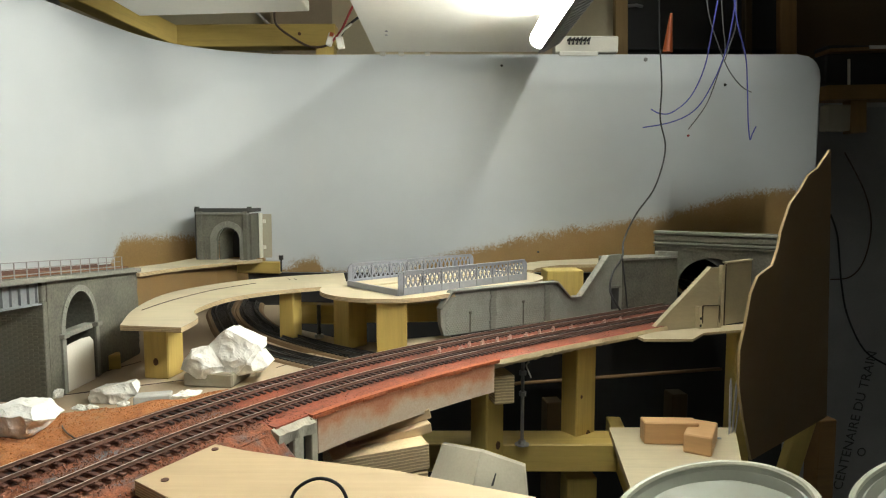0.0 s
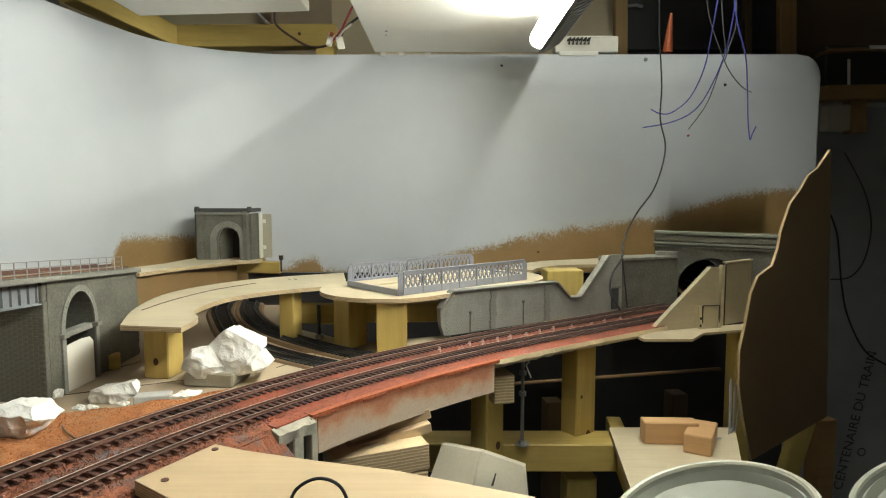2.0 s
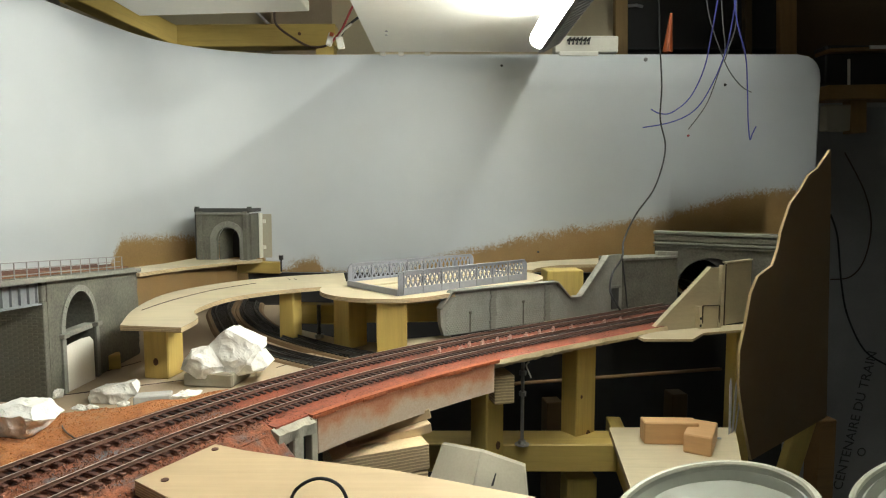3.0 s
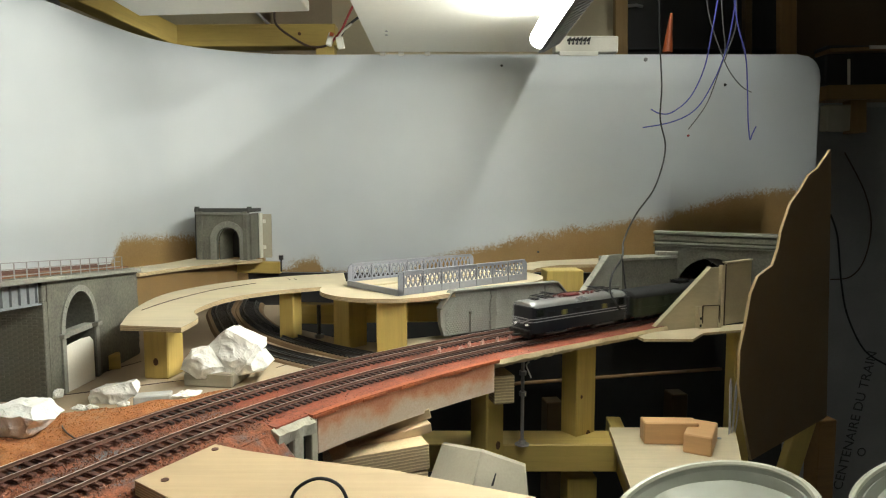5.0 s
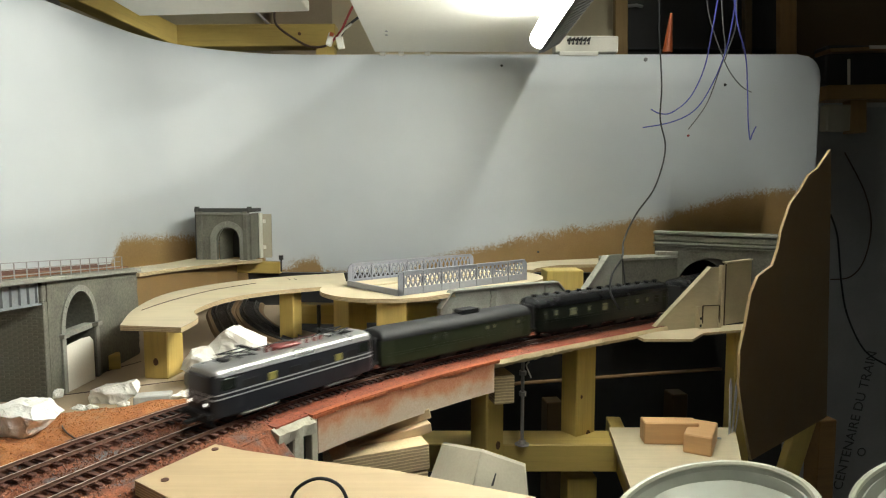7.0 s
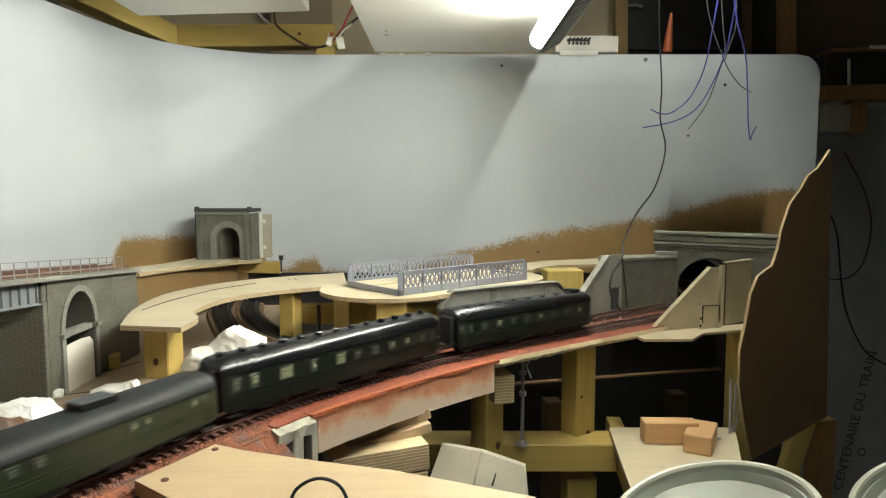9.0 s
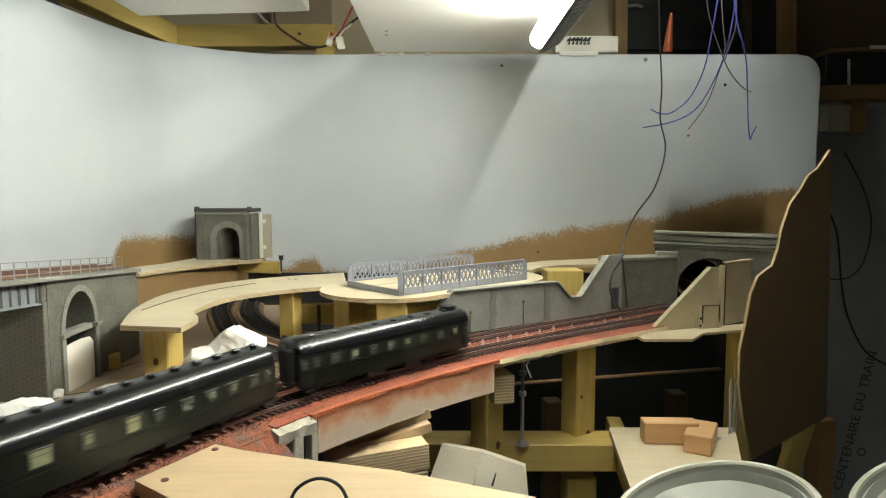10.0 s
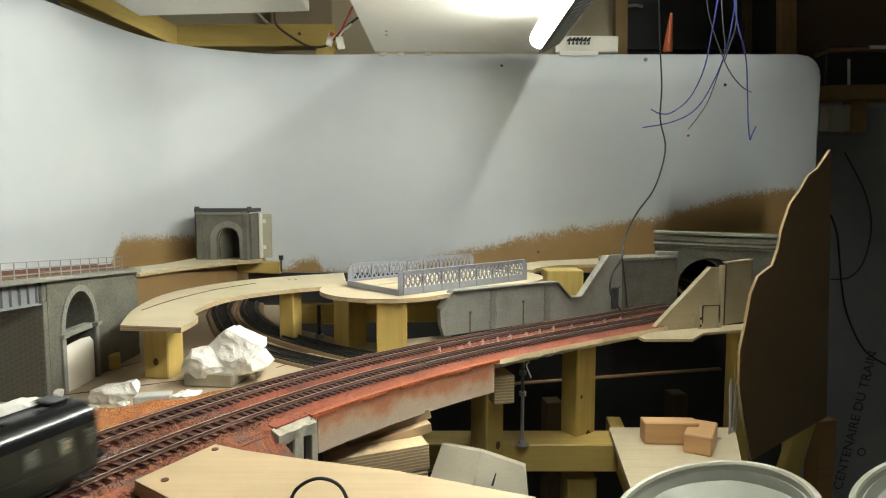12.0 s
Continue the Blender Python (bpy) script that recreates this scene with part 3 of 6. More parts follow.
# ---- fluorescent lamp over the layout ----
def build_lamp():
    t = thing("fluorescent_lamp", "lit fluorescent tube lamp with a ribbed grey housing", "lamp", pose(0.1325, 0.91, 0.3710))
    part("tube", tube(bmesh.new(), [(0, 0.0, 0), (0, -0.72, 0)], 0.0135, 16), M["tube"], t, "glowing white tube", smooth=True)
    bm = bmesh.new()
    prism(bm, [(-0.002, 0.01, -0.0195), (0.026, 0.01, -0.006), (0.026, 0.01, 0.013), (0.018, 0.01, 0.013), (0.0175, 0.01, -0.006), (-0.001, 0.01, -0.0178)], (0, -0.76, 0))
    skirt = part("housing", bm, M["lamp_metal"], t, "ribbed grey metal housing")
    for i in range(43):
        part("rib", prism(bmesh.new(), [(0.004, -0.002 - i * 0.0175, -0.0202), (0.0272, -0.002 - i * 0.0175, -0.0075), (0.0272, -0.002 - i * 0.0175, -0.003), (0.004, -0.002 - i * 0.0175, -0.0182)], (0, -0.0085, 0)), M["lamp_metal"], skirt)
    part("end_cap", tube(bmesh.new(), [(0, 0.012, 0), (0, -0.004, 0)], 0.0125, 16), M["panel"], t, smooth=True)


build_lamp()


def build_ceiling_lamp():
    """The cellar's own lamp, high over the layout's far side; its light comes down past the board above the tube."""
    t = thing("ceiling_lamp", "lit fluorescent ceiling lamp of the cellar", "lamp", pose(0.340, 0.70, 0.80))
    part("casing", boxed((0.07, 0.64, 0.030), (0, 0, -0.0155), bevel=0.004), M["panel"], t)
    part("tube", tube(bmesh.new(), [(0, -0.27, -0.055), (0, 0.27, -0.055)], 0.008, 14), M["ceiling_tube"], t, "glowing white tube", smooth=True)
    # Unseen shield, added to fade this lamp's light on the right-hand backdrop.
    part("side_shield", boxed((0.003, 0.64, 0.051), (0.024, 0, -0.0555), Matrix.Rotation(0.10, 4, "Y")), M["lamp_metal"], t, "added shield that dims the lamp's light to the right")
    for y in (-0.28, 0.28):
        part("socket", boxed((0.022, 0.02, 0.040), (0, y, -0.045), bevel=0.002), M["panel"], t)


build_ceiling_lamp()


def build_lamp_panel():
    t = thing("lamp_panel", "white board with screws fixed above the fluorescent tube", "board")
    part("board", boxed((0.300, 1.50, 0.005), (0.028, 0.438, 0.4135), bevel=0.001), M["panel"], t)
    for x, y in ((-0.09, 1.06), (-0.088, 1.035), (-0.10, 0.84), (-0.09, 0.835), (0.10, 0.86)):
        bm = tube(bmesh.new(), [(x, y, 0.4112), (x, y, 0.4098)], 0.0022, 10)
        part("screw", bm, M["metal"], t)
    for i, x in enumerate((-0.108, -0.075, -0.028)):
        part("clip", boxed((0.010, 0.004, 0.006), (x, 1.1915, 0.4085), bevel=0.0008), M["white_card"], t)


build_lamp_panel()


# ---- frame of beams above and behind the backdrop ----
def beam(name, label, a, b, w, h, mat="pine_x", category="beam", group="roof timbers"):
    a, b = Vector(a), Vector(b)
    d = b - a
    rot = d.to_track_quat("X", "Z").to_matrix().to_4x4()
    bm = boxed((d.length, w, h), bevel=0.0015)
    return solid(name, bm, M[mat], label, category, Matrix.Translation((a + b) / 2) @ rot, group)


def build_loft():
    top = beam("roof_beam", "yellow pine beam with a knot along the top of the backdrop", (-0.551, 1.3, 0.461), (-0.207, 1.3, 0.463), 0.04, 0.042)
    part("knot", tube(bmesh.new(), [(0, -0.0198, 0), (0, -0.0206, 0)], 0.0034, 10), M["knot"], top, "dark knot in the timber", at=Matrix.Translation((0.103, 0, 0.002)))
    beam("roof_beam", "yellow pine beam slanting to the coved corner", (-0.549, 0.98, 0.46), (-0.522, 1.27, 0.458), 0.032, 0.040)
    beam("roof_post", "yellow pine stub behind the backdrop", (-0.222, 1.26, 0.376), (-0.221, 1.26, 0.435), 0.03, 0.035, "pine_x")
    beam("shelf_board", "white-painted shelf board hanging over the layout", (-0.469, 0.96, 0.44), (-0.206, 0.96, 0.447), 0.14, 0.016, "panel", "board")
    tagged(part("loft_panel", boxed((1.30, 0.012, 0.30), (-0.24, 1.56, 0.56)), M["cream"]), "cream-painted panel behind the backdrop", "wall panel", kind="structure")
    tagged(part("loft_panel", boxed((0.135, 0.01, 0.20), (-0.318, 1.5, 0.567)), M["card"]), "brown board behind the backdrop", "wall panel", kind="structure")
    beam("loft_shelf", "grey slanting board under the loft panel", (-0.430, 1.42, 0.575), (-0.365, 1.42, 0.512), 0.10, 0.006, "concrete", "board")
    # These uprights carry the shade beside the cupboard in their colour.
    beam("roof_post", "pine upright beside the dark cupboard", (0.396, 1.48, 0.451), (0.387, 1.48, 0.817), 0.02, 0.028, "pine_shaded")
    beam("roof_post", "pine upright of the cupboard, darkened as if in shade", (0.757, 1.46, 0.422), (0.739, 1.46, 0.808), 0.02, 0.036, "brown_shaded_timber")
    beam("roof_post", "pine upright of the cupboard, darkened as if in shade", (0.688, 1.5, 0.43), (0.672, 1.5, 0.825), 0.02, 0.016, "pine_deep_shade")
    t = thing("dark_cupboard", "black open cupboard with shelves behind the backdrop", "cupboard")
    c = Vector((0.61, 1.6, 0.594))
    part("back", boxed((0.42, 0.012, 0.46), c), M["black"], t)
    for dz in (-0.10, 0.04):
        part("shelf", boxed((0.40, 0.06, 0.008), c + Vector((0, -0.036, dz))), M["black"], t)
    part("door", boxed((0.10, 0.008, 0.46), c + Vector((-0.16, -0.05, 0))), M["black"], t)
    part("handle", tube(bmesh.new(), [c + Vector((-0.19, -0.058, -0.005)), c + Vector((-0.165, -0.062, -0.004)), c + Vector((-0.15, -0.058, -0.006))], 0.004, 8), M["metal"], t, "dull steel handle")
    tagged(part("loft_panel", boxed((0.36, 0.012, 0.40), (1.008, 1.62, 0.612)), M["brown_wall"]), "brown wall panel beside the cupboard", "wall panel", kind="structure")
    t = thing("switch_box", "white switch box with black wiring behind the lamp", "switch box")
    c = Vector((0.26, 1.218, 0.428))
    part("case", boxed((0.115, 0.03, 0.030), c, bevel=0.002), M["white_card"], t)
    part("lid", boxed((0.07, 0.034, 0.008), c + Vector((-0.015, -0.004, -0.018)), bevel=0.001), M["panel"], t)
    for i in range(6):
        p = c + Vector((-0.035 + 0.007 * i, -0.017, 0.006))
        part("terminal", tube(bmesh.new(), [p, p + Vector((0.004, -0.006, 0.003)), p + Vector((0.001, -0.007, -0.008))], 0.0022, 6), M["black"], t)
    bm = tube(bmesh.new(), [(0.419, 1.24, 0.421), (0.421, 1.24, 0.455), (0.424, 1.24, 0.492)], 0.0095, 14, 0.0025)
    solid("marker_cone", bm, M["cone"], "orange pointed nozzle standing behind the backdrop", "nozzle", smooth=True)


build_loft()


def cable(name, label, pts, r, mat, group="", n=8):
    bm = tube(bmesh.new(), smooth_path(pts, n), r, 7)
    return solid(name, bm, M[mat], label, "cable", group=group, smooth=True)


def build_cables():
    cable("black_cable", "black cable hanging down to the track",
          [(0.322, 1, 0.472), (0.325, 1, 0.398), (0.324, 0.98, 0.32), (0.32, 0.97, 0.269), (0.322, 0.95, 0.223), (0.299, 0.92, 0.169), (0.261, 0.88, 0.131), (0.229, 0.82, 0.101), (0.219, 0.79, 0.082), (0.201, 0.765, 0.065), (0.196, 0.755, 0.046), (0.201, 0.75, 0.033), (0.207, 0.75, 0.024)], 0.0012, "cable_black")
    cable("grey_cable", "thin dark cable running down the retaining wall", [(0.235, 0.85, 0.079), (0.24, 0.85, 0.043), (0.244, 0.85, 0.009)], 0.0010, "cable_black")
    blue = "blue insulated wire hanging loose over the layout"
    cable("blue_wire", blue, [(0.435, 1.05, 0.488), (0.425, 1.05, 0.419), (0.414, 1.05, 0.358), (0.393, 1.05, 0.312), (0.365, 1.05, 0.288), (0.346, 1.05, 0.286), (0.331, 1.05, 0.293)], 0.00105, "wire_blue", "blue wires")
    cable("blue_wire", blue, [(0.466, 1.06, 0.491), (0.461, 1.06, 0.439), (0.45, 1.06, 0.382), (0.429, 1.06, 0.329), (0.405, 1.06, 0.293), (0.369, 1.06, 0.274), (0.322, 1.06, 0.265)], 0.00105, "wire_blue", "blue wires")
    cable("blue_wire", "blue wire with a bent-up end hanging over the layout", [(0.449, 1.04, 0.485), (0.459, 1.04, 0.425), (0.474, 1.04, 0.373), (0.479, 1.04, 0.321), (0.482, 1.04, 0.273), (0.486, 1.04, 0.245), (0.489, 1.04, 0.252), (0.495, 1.04, 0.265)], 0.00105, "wire_blue", "blue wires")
    cable("grey_wire", "thin grey wire hanging among the blue wires", [(0.443, 1.07, 0.494), (0.449, 1.07, 0.433), (0.454, 1.07, 0.388), (0.445, 1.07, 0.353), (0.427, 1.07, 0.303), (0.399, 1.07, 0.263)], 0.0009, "wire_grey", "grey wires")
    cable("grey_wire", "thin grey wire hanging among the blue wires", [(0.422, 1.08, 0.497), (0.431, 1.08, 0.444), (0.449, 1.08, 0.395), (0.466, 1.08, 0.359), (0.487, 1.08, 0.334), (0.504, 1.08, 0.324)], 0.0009, "wire_grey", "grey wires")
    cable("grey_wire", "thin grey wire hanging among the blue wires", [(0.463, 1.06, 0.491), (0.466, 1.06, 0.43), (0.456, 1.06, 0.391), (0.449, 1.06, 0.368)], 0.0009, "wire_grey", "grey wires")
    cable("brown_cable", "brown cable with plugs looped above the backdrop", [(-0.308, 1.22, 0.491), (-0.304, 1.22, 0.466), (-0.273, 1.22, 0.442), (-0.241, 1.21, 0.425), (-0.213, 1.2, 0.424), (-0.198, 1.19, 0.43)], 0.0022, "cable_brown")
    t = thing("plug_connector", "two small white plugs on red and black leads", "connector")
    part("lead", tube(bmesh.new(), smooth_path([(-0.191, 1.15, 0.422), (-0.176, 1.15, 0.439), (-0.162, 1.15, 0.467), (-0.146, 1.15, 0.498)], 6), 0.0022, 6), M["wire_red"], t, "red lead")
    part("lead", tube(bmesh.new(), smooth_path([(-0.18, 1.15, 0.424), (-0.168, 1.15, 0.443), (-0.152, 1.15, 0.457), (-0.13, 1.15, 0.472)], 6), 0.0022, 6), M["cable_black"], t, "black lead")
    part("lead", tube(bmesh.new(), smooth_path([(-0.181, 1.14, 0.422), (-0.17, 1.14, 0.437), (-0.156, 1.14, 0.448)], 6), 0.0018, 6), M["white_card"], t, "white lead")
    part("plug", boxed((0.010, 0.010, 0.022), (-0.195, 1.15, 0.424), Matrix.Rotation(0.3, 4, "Y"), 0.0015), M["white_card"], t)
    part("plug", boxed((0.012, 0.010, 0.020), (-0.176, 1.14, 0.416), Matrix.Rotation(-0.2, 4, "Y"), 0.0015), M["white_card"], t)
    part("plug_mark", boxed((0.006, 0.0102, 0.006), (-0.191, 1.145, 0.431), Matrix.Rotation(0.3, 4, "Y")), M["cone"], t)
    cable("wall_cable", "black cable looped down the cellar wall", [(0.989, 1.66, 0.105), (1.01, 1.66, 0.047), (1.026, 1.66, -0.07), (1.047, 1.66, -0.158), (1.096, 1.66, -0.248), (1.165, 1.66, -0.292)], 0.0024, "cable_black")
    cable("wall_cable", "thin brown cable looped on the cellar wall", [(1.029, 1.68, 0.263), (1.086, 1.68, 0.162), (1.108, 1.68, 0.075), (1.095, 1.68, -0.013), (1.061, 1.68, -0.058), (1.01, 1.68, -0.065)], 0.0018, "cable_brown")


build_cables()


def build_pins():
    for p, r, mat, lab in (((0.366, 1.198, 0.4), 0.004, "metal", "steel screw head in the backdrop"), ((0.511, 1.198, 0.355), 0.003, "black", "black pin in the backdrop"),
                           ((0.447, 1.198, 0.264), 0.0025, "wire_red", "red spot of paint on the backdrop"), ((0.176, 1.198, 0.051), 0.0022, "black", "dark nail in the backdrop"),
                           ((0.106, 1.198, 0.389), 0.0025, "black", "dark nail in the backdrop")):
        bm = tube(bmesh.new(), [(p[0], 1.1990, p[2]), (p[0], 1.1955, p[2])], r, 10, r * 0.7)
        solid("pin_head", bm, M[mat], lab, "pin", group="pins in the backdrop")


build_pins()


# ---- stone viaduct with the girder span ----
def arch_points(half, spring, rise, n=14):
    return [(-half * math.cos(math.pi * i / n), spring + rise * math.sin(math.pi * i / n)) for i in range(n + 1)]


def pierced_wall(bm, x0, x1, zlo, ztop, cx, half, spring, rise, depth, put, n=14):
    """A wall slab with an arched hole down to its foot. put(u, w, z) gives the place; w runs through the thickness."""
    arc = [(cx + a, z) for a, z in arch_points(half, spring, rise, n)]
    top = [(x0 + (x1 - x0) * i / n, ztop(x0 + (x1 - x0) * i / n)) for i in range(n + 1)]
    outline_in = [(cx - half, zlo)] + arc + [(cx + half, zlo)]
    outline_out = [(x0, zlo)] + top + [(x1, zlo)]
    rings = []
    for w in (0.0, depth):
        rings.append(([bm.verts.new(put(u, w, z)) for u, z in outline_in], [bm.verts.new(put(u, w, z)) for u, z in outline_out]))
    (ia, oa), (ib, ob) = rings
    for k in range(len(ia) - 1):
        bm.faces.new((ia[k], ia[k + 1], oa[k + 1], oa[k]))
        bm.faces.new((ib[k], ob[k], ob[k + 1], ib[k + 1]))
        bm.faces.new((ia[k], ib[k], ib[k + 1], ia[k + 1]))
        bm.faces.new((oa[k], oa[k + 1], ob[k + 1], ob[k]))
    bm.faces.new((ia[0], oa[0], ob[0], ib[0]))
    bm.faces.new((ia[-1], ib[-1], ob[-1], oa[-1]))
    return bm


def voussoirs(parent, name, mat, cx, half, spring, rise, wide, proud, put, count=15):
    """The ring of an arch, stone by stone."""
    for i in range(count):
        bm = bmesh.new()
        a0, a1 = math.pi * (i + 0.03) / count, math.pi * (i + 0.97) / count
        quad = []
        for a, r in ((a0, 0), (a1, 0), (a1, wide), (a0, wide)):
            quad.append((cx - (half + r) * math.cos(a), spring + (rise + r) * math.sin(a)))
        lo = [bm.verts.new(put(u, -proud, z)) for u, z in quad]
        hi = [bm.verts.new(put(u, 0.0006, z)) for u, z in quad]
        bm.faces.new(lo)
        bm.faces.new(hi[::-1])
        for k in range(4):
            bm.faces.new((lo[k], hi[k], hi[(k + 1) % 4], lo[(k + 1) % 4]))
        part(name, bm, mat, parent)


def build_viaduct():
    t = thing("stone_viaduct", "grey stone model viaduct with an arch and iron railing", "model viaduct")

    def deck_z(y):
        return 0.0835 - (y - 0.58) * 0.070

    def put(u, w, z):
        return (-0.360 - w, u, z)
    bm = bmesh.new()
    pierced_wall(bm, 0.585, 0.757, -0.030, lambda y: deck_z(y) - 0.003, 0.6345, 0.0265, 0.028, 0.036, 0.068, put)
    jitter(bm, 0.0006, 90)
    part("arch_wall", bm, M["stone"], t)
    voussoirs(t, "arch_stone", M["stone_light"], 0.6345, 0.0265, 0.028, 0.036, 0.0062, 0.0016, put, 19)
    for y in (0.6048, 0.6642):
        part("jamb", boxed((0.004, 0.0062, 0.058), (-0.3597, y, -0.001), bevel=0.0004), M["stone_light"], t)
        part("impost", boxed((0.008, 0.0095, 0.0045), (-0.3590, y, 0.0255), bevel=0.0006), M["stone_light"], t)
    part("lintel", boxed((0.010, 0.056, 0.0055), (-0.366, 0.6345, 0.0245), bevel=0.0006), M["stone_light"], t)
    part("arch_infill", boxed((0.004, 0.054, 0.060), (-0.392, 0.6345, 0.030)), M["infill"], t, "blue-grey panel inside the arch")
    # front pier of brick under the girder's end
    part("pier", boxed((0.150, 0.020, 0.092), (-0.4355, 0.589, 0.016), bevel=0.0006), M["stone"], t)
    rng = random.Random(8)
    brick = mesh_of(boxed((0.0086, 0.0012, 0.0021), bevel=0.0002), M["stone"], "brick")
    for row in range(33):
        for col in range(9):
            ob = new("brick", brick)
            ob.parent = t
            ob.matrix_basis = pose(-0.4445 + col * 0.0092 + (0.0046 if row % 2 else 0), 0.5793 + rng.uniform(-0.0001, 0.0001), -0.0285 + row * 0.00245)
    part("bearing", boxed((0.022, 0.018, 0.021), (-0.3720, 0.588, 0.0725), bevel=0.0008), M["stone"], t)
    for k in range(16):
        zz = -0.026 + k * 0.0062
        bm = boxed((0.010, rng.uniform(0.004, 0.009), 0.0072), (-0.3655, 0.757, zz), Matrix.Rotation(rng.uniform(-0.5, 0.5), 4, "X"), 0.0008)
        part("torn_edge", bm, M["stone"], t)
    # deck and cornice
    for name, x, w, dz, hgt, mat in (("cornice", -0.3585, 0.009, -0.0025, 0.004, "stone_light"), ("deck_slab", -0.397, 0.070, -0.003, 0.005, "stone"), ("deck_ballast", -0.397, 0.056, 0.0005, 0.003, "rust_bed")):
        bm = bmesh.new()
        prism(bm, [(x - w / 2, 0.30, deck_z(0.30) + dz), (x + w / 2, 0.30, deck_z(0.30) + dz), (x + w / 2, 0.757, deck_z(0.757) + dz), (x - w / 2, 0.757, deck_z(0.757) + dz)], (0, 0, hgt))
        part(name, bm, M[mat], t)
    # girder span towards the camera
    g = part("girder", prism(bmesh.new(), [(-0.366, 0.30, 0.080), (-0.366, 0.578, 0.0605), (-0.366, 0.578, 0.0800), (-0.366, 0.30, 0.0995)], (0.002, 0, 0)), M["girder_grey"], t, "grey plate girder")
    for k in range(24):
        y = 0.31 + k * 0.0115
        part("stiffener", boxed((0.003, 0.0012, 0.017), (-0.3632, y, 0.0905 - (y - 0.30) * 0.0705)), M["girder_grey"], g)
    part("flange", prism(bmesh.new(), [(-0.369, 0.30, 0.0795), (-0.369, 0.578, 0.0600), (-0.369, 0.578, 0.0612), (-0.369, 0.30, 0.0807)], (0.008, 0, 0)), M["girder_grey"], g)
    # railing
    top = []
    y = 0.34
    rail_h = 0.0160
    while y < 0.72:
        part("railing_post", tube(bmesh.new(), [(-0.3575, y, deck_z(y) - 0.001), (-0.3575, y, deck_z(y) + rail_h)], 0.0006, 6), M["rail_paint"], t)
        y += 0.0165
    for hgt in (rail_h, rail_h * 0.66, rail_h * 0.33):
        part("railing_bar", tube(bmesh.new(), [(-0.3575, 0.33, deck_z(0.33) + hgt), (-0.3575, 0.715, deck_z(0.715) + hgt)], 0.00042, 5), M["rail_paint"], t)
    for dx in (-0.00825, 0.00825):
        part("rail", boxed((0.0012, 0.46, 0.0022), (-0.397 + dx, 0.527, deck_z(0.527) + 0.0052), Matrix.Rotation(-math.atan(0.070), 4, "X")), M["rail"], t)
    # torn card leaning in the lower opening
    bm = bmesh.new()
    prism(bm, [(0, 0, 0), (0.050, 0, 0), (0.0495, 0, 0.040), (0.044, 0, 0.0455), (0.030, 0, 0.0465), (0.012, 0, 0.0455), (0.001, 0, 0.0435)], (0, 0.0015, 0))
    solid("card_piece", bm, M["white_card"], "off-white card sheet standing under the arch", "card", Matrix.Translation((-0.359, 0.604, -0.030)) @ Matrix.Rotation(radians(88), 4, "Z"))


build_viaduct()


def build_ledge():
    bm = bmesh.new()
    near = smooth_path([(-0.356, 0.757, 0.0665), (-0.352, 0.86, 0.061), (-0.337, 0.97, 0.0545), (-0.322, 1.03, 0.0515), (-0.305, 1.05, 0.0505), (-0.300, 1.075, 0.050)], 6)
    far = [(-0.42, 1.10, 0.050), (-0.42, 0.97, 0.0545), (-0.42, 0.86, 0.061), (-0.42, 0.757, 0.0665)]
    prism(bm, [tuple(p) for p in near] + far, (0, 0, -0.0045), 1)
    solid("plywood_ledge", bm, [M["ply"], M["ply_edge"]], "thin plywood ledge leading to the small tunnel portal", "track deck")
    beam("pine_batten", "yellow pine batten under the portal ledge", (-0.39, 1.095, 0.037), (-0.272, 1.085, 0.035), 0.012, 0.020, "pine_x")
    bm = prism(bmesh.new(), [(-0.362, 0.758, 0.0615), (-0.356, 0.90, 0.0535), (-0.350, 1.00, 0.0475), (-0.338, 1.06, 0.0445), (-0.338, 1.06, -0.012), (-0.350, 1.00, -0.004), (-0.356, 0.90, 0.0), (-0.362, 0.758, 0.006)], (-0.003, 0, 0))
    solid("hardboard_strip", bm, M["shadowed_hardboard"], "brown hardboard strip under the ledge", "board")
    bm = tube(bmesh.new(), [(-0.268, 1.07, 0.030), (-0.268, 1.07, 0.052)], 0.0014, 6)
    tube(bm, [(-0.268, 1.07, 0.050), (-0.268, 1.07, 0.057)], 0.0038, 10)
    solid("black_pin", bm, M["black"], "black-headed pin beside the tunnel portal", "pin")


build_ledge()


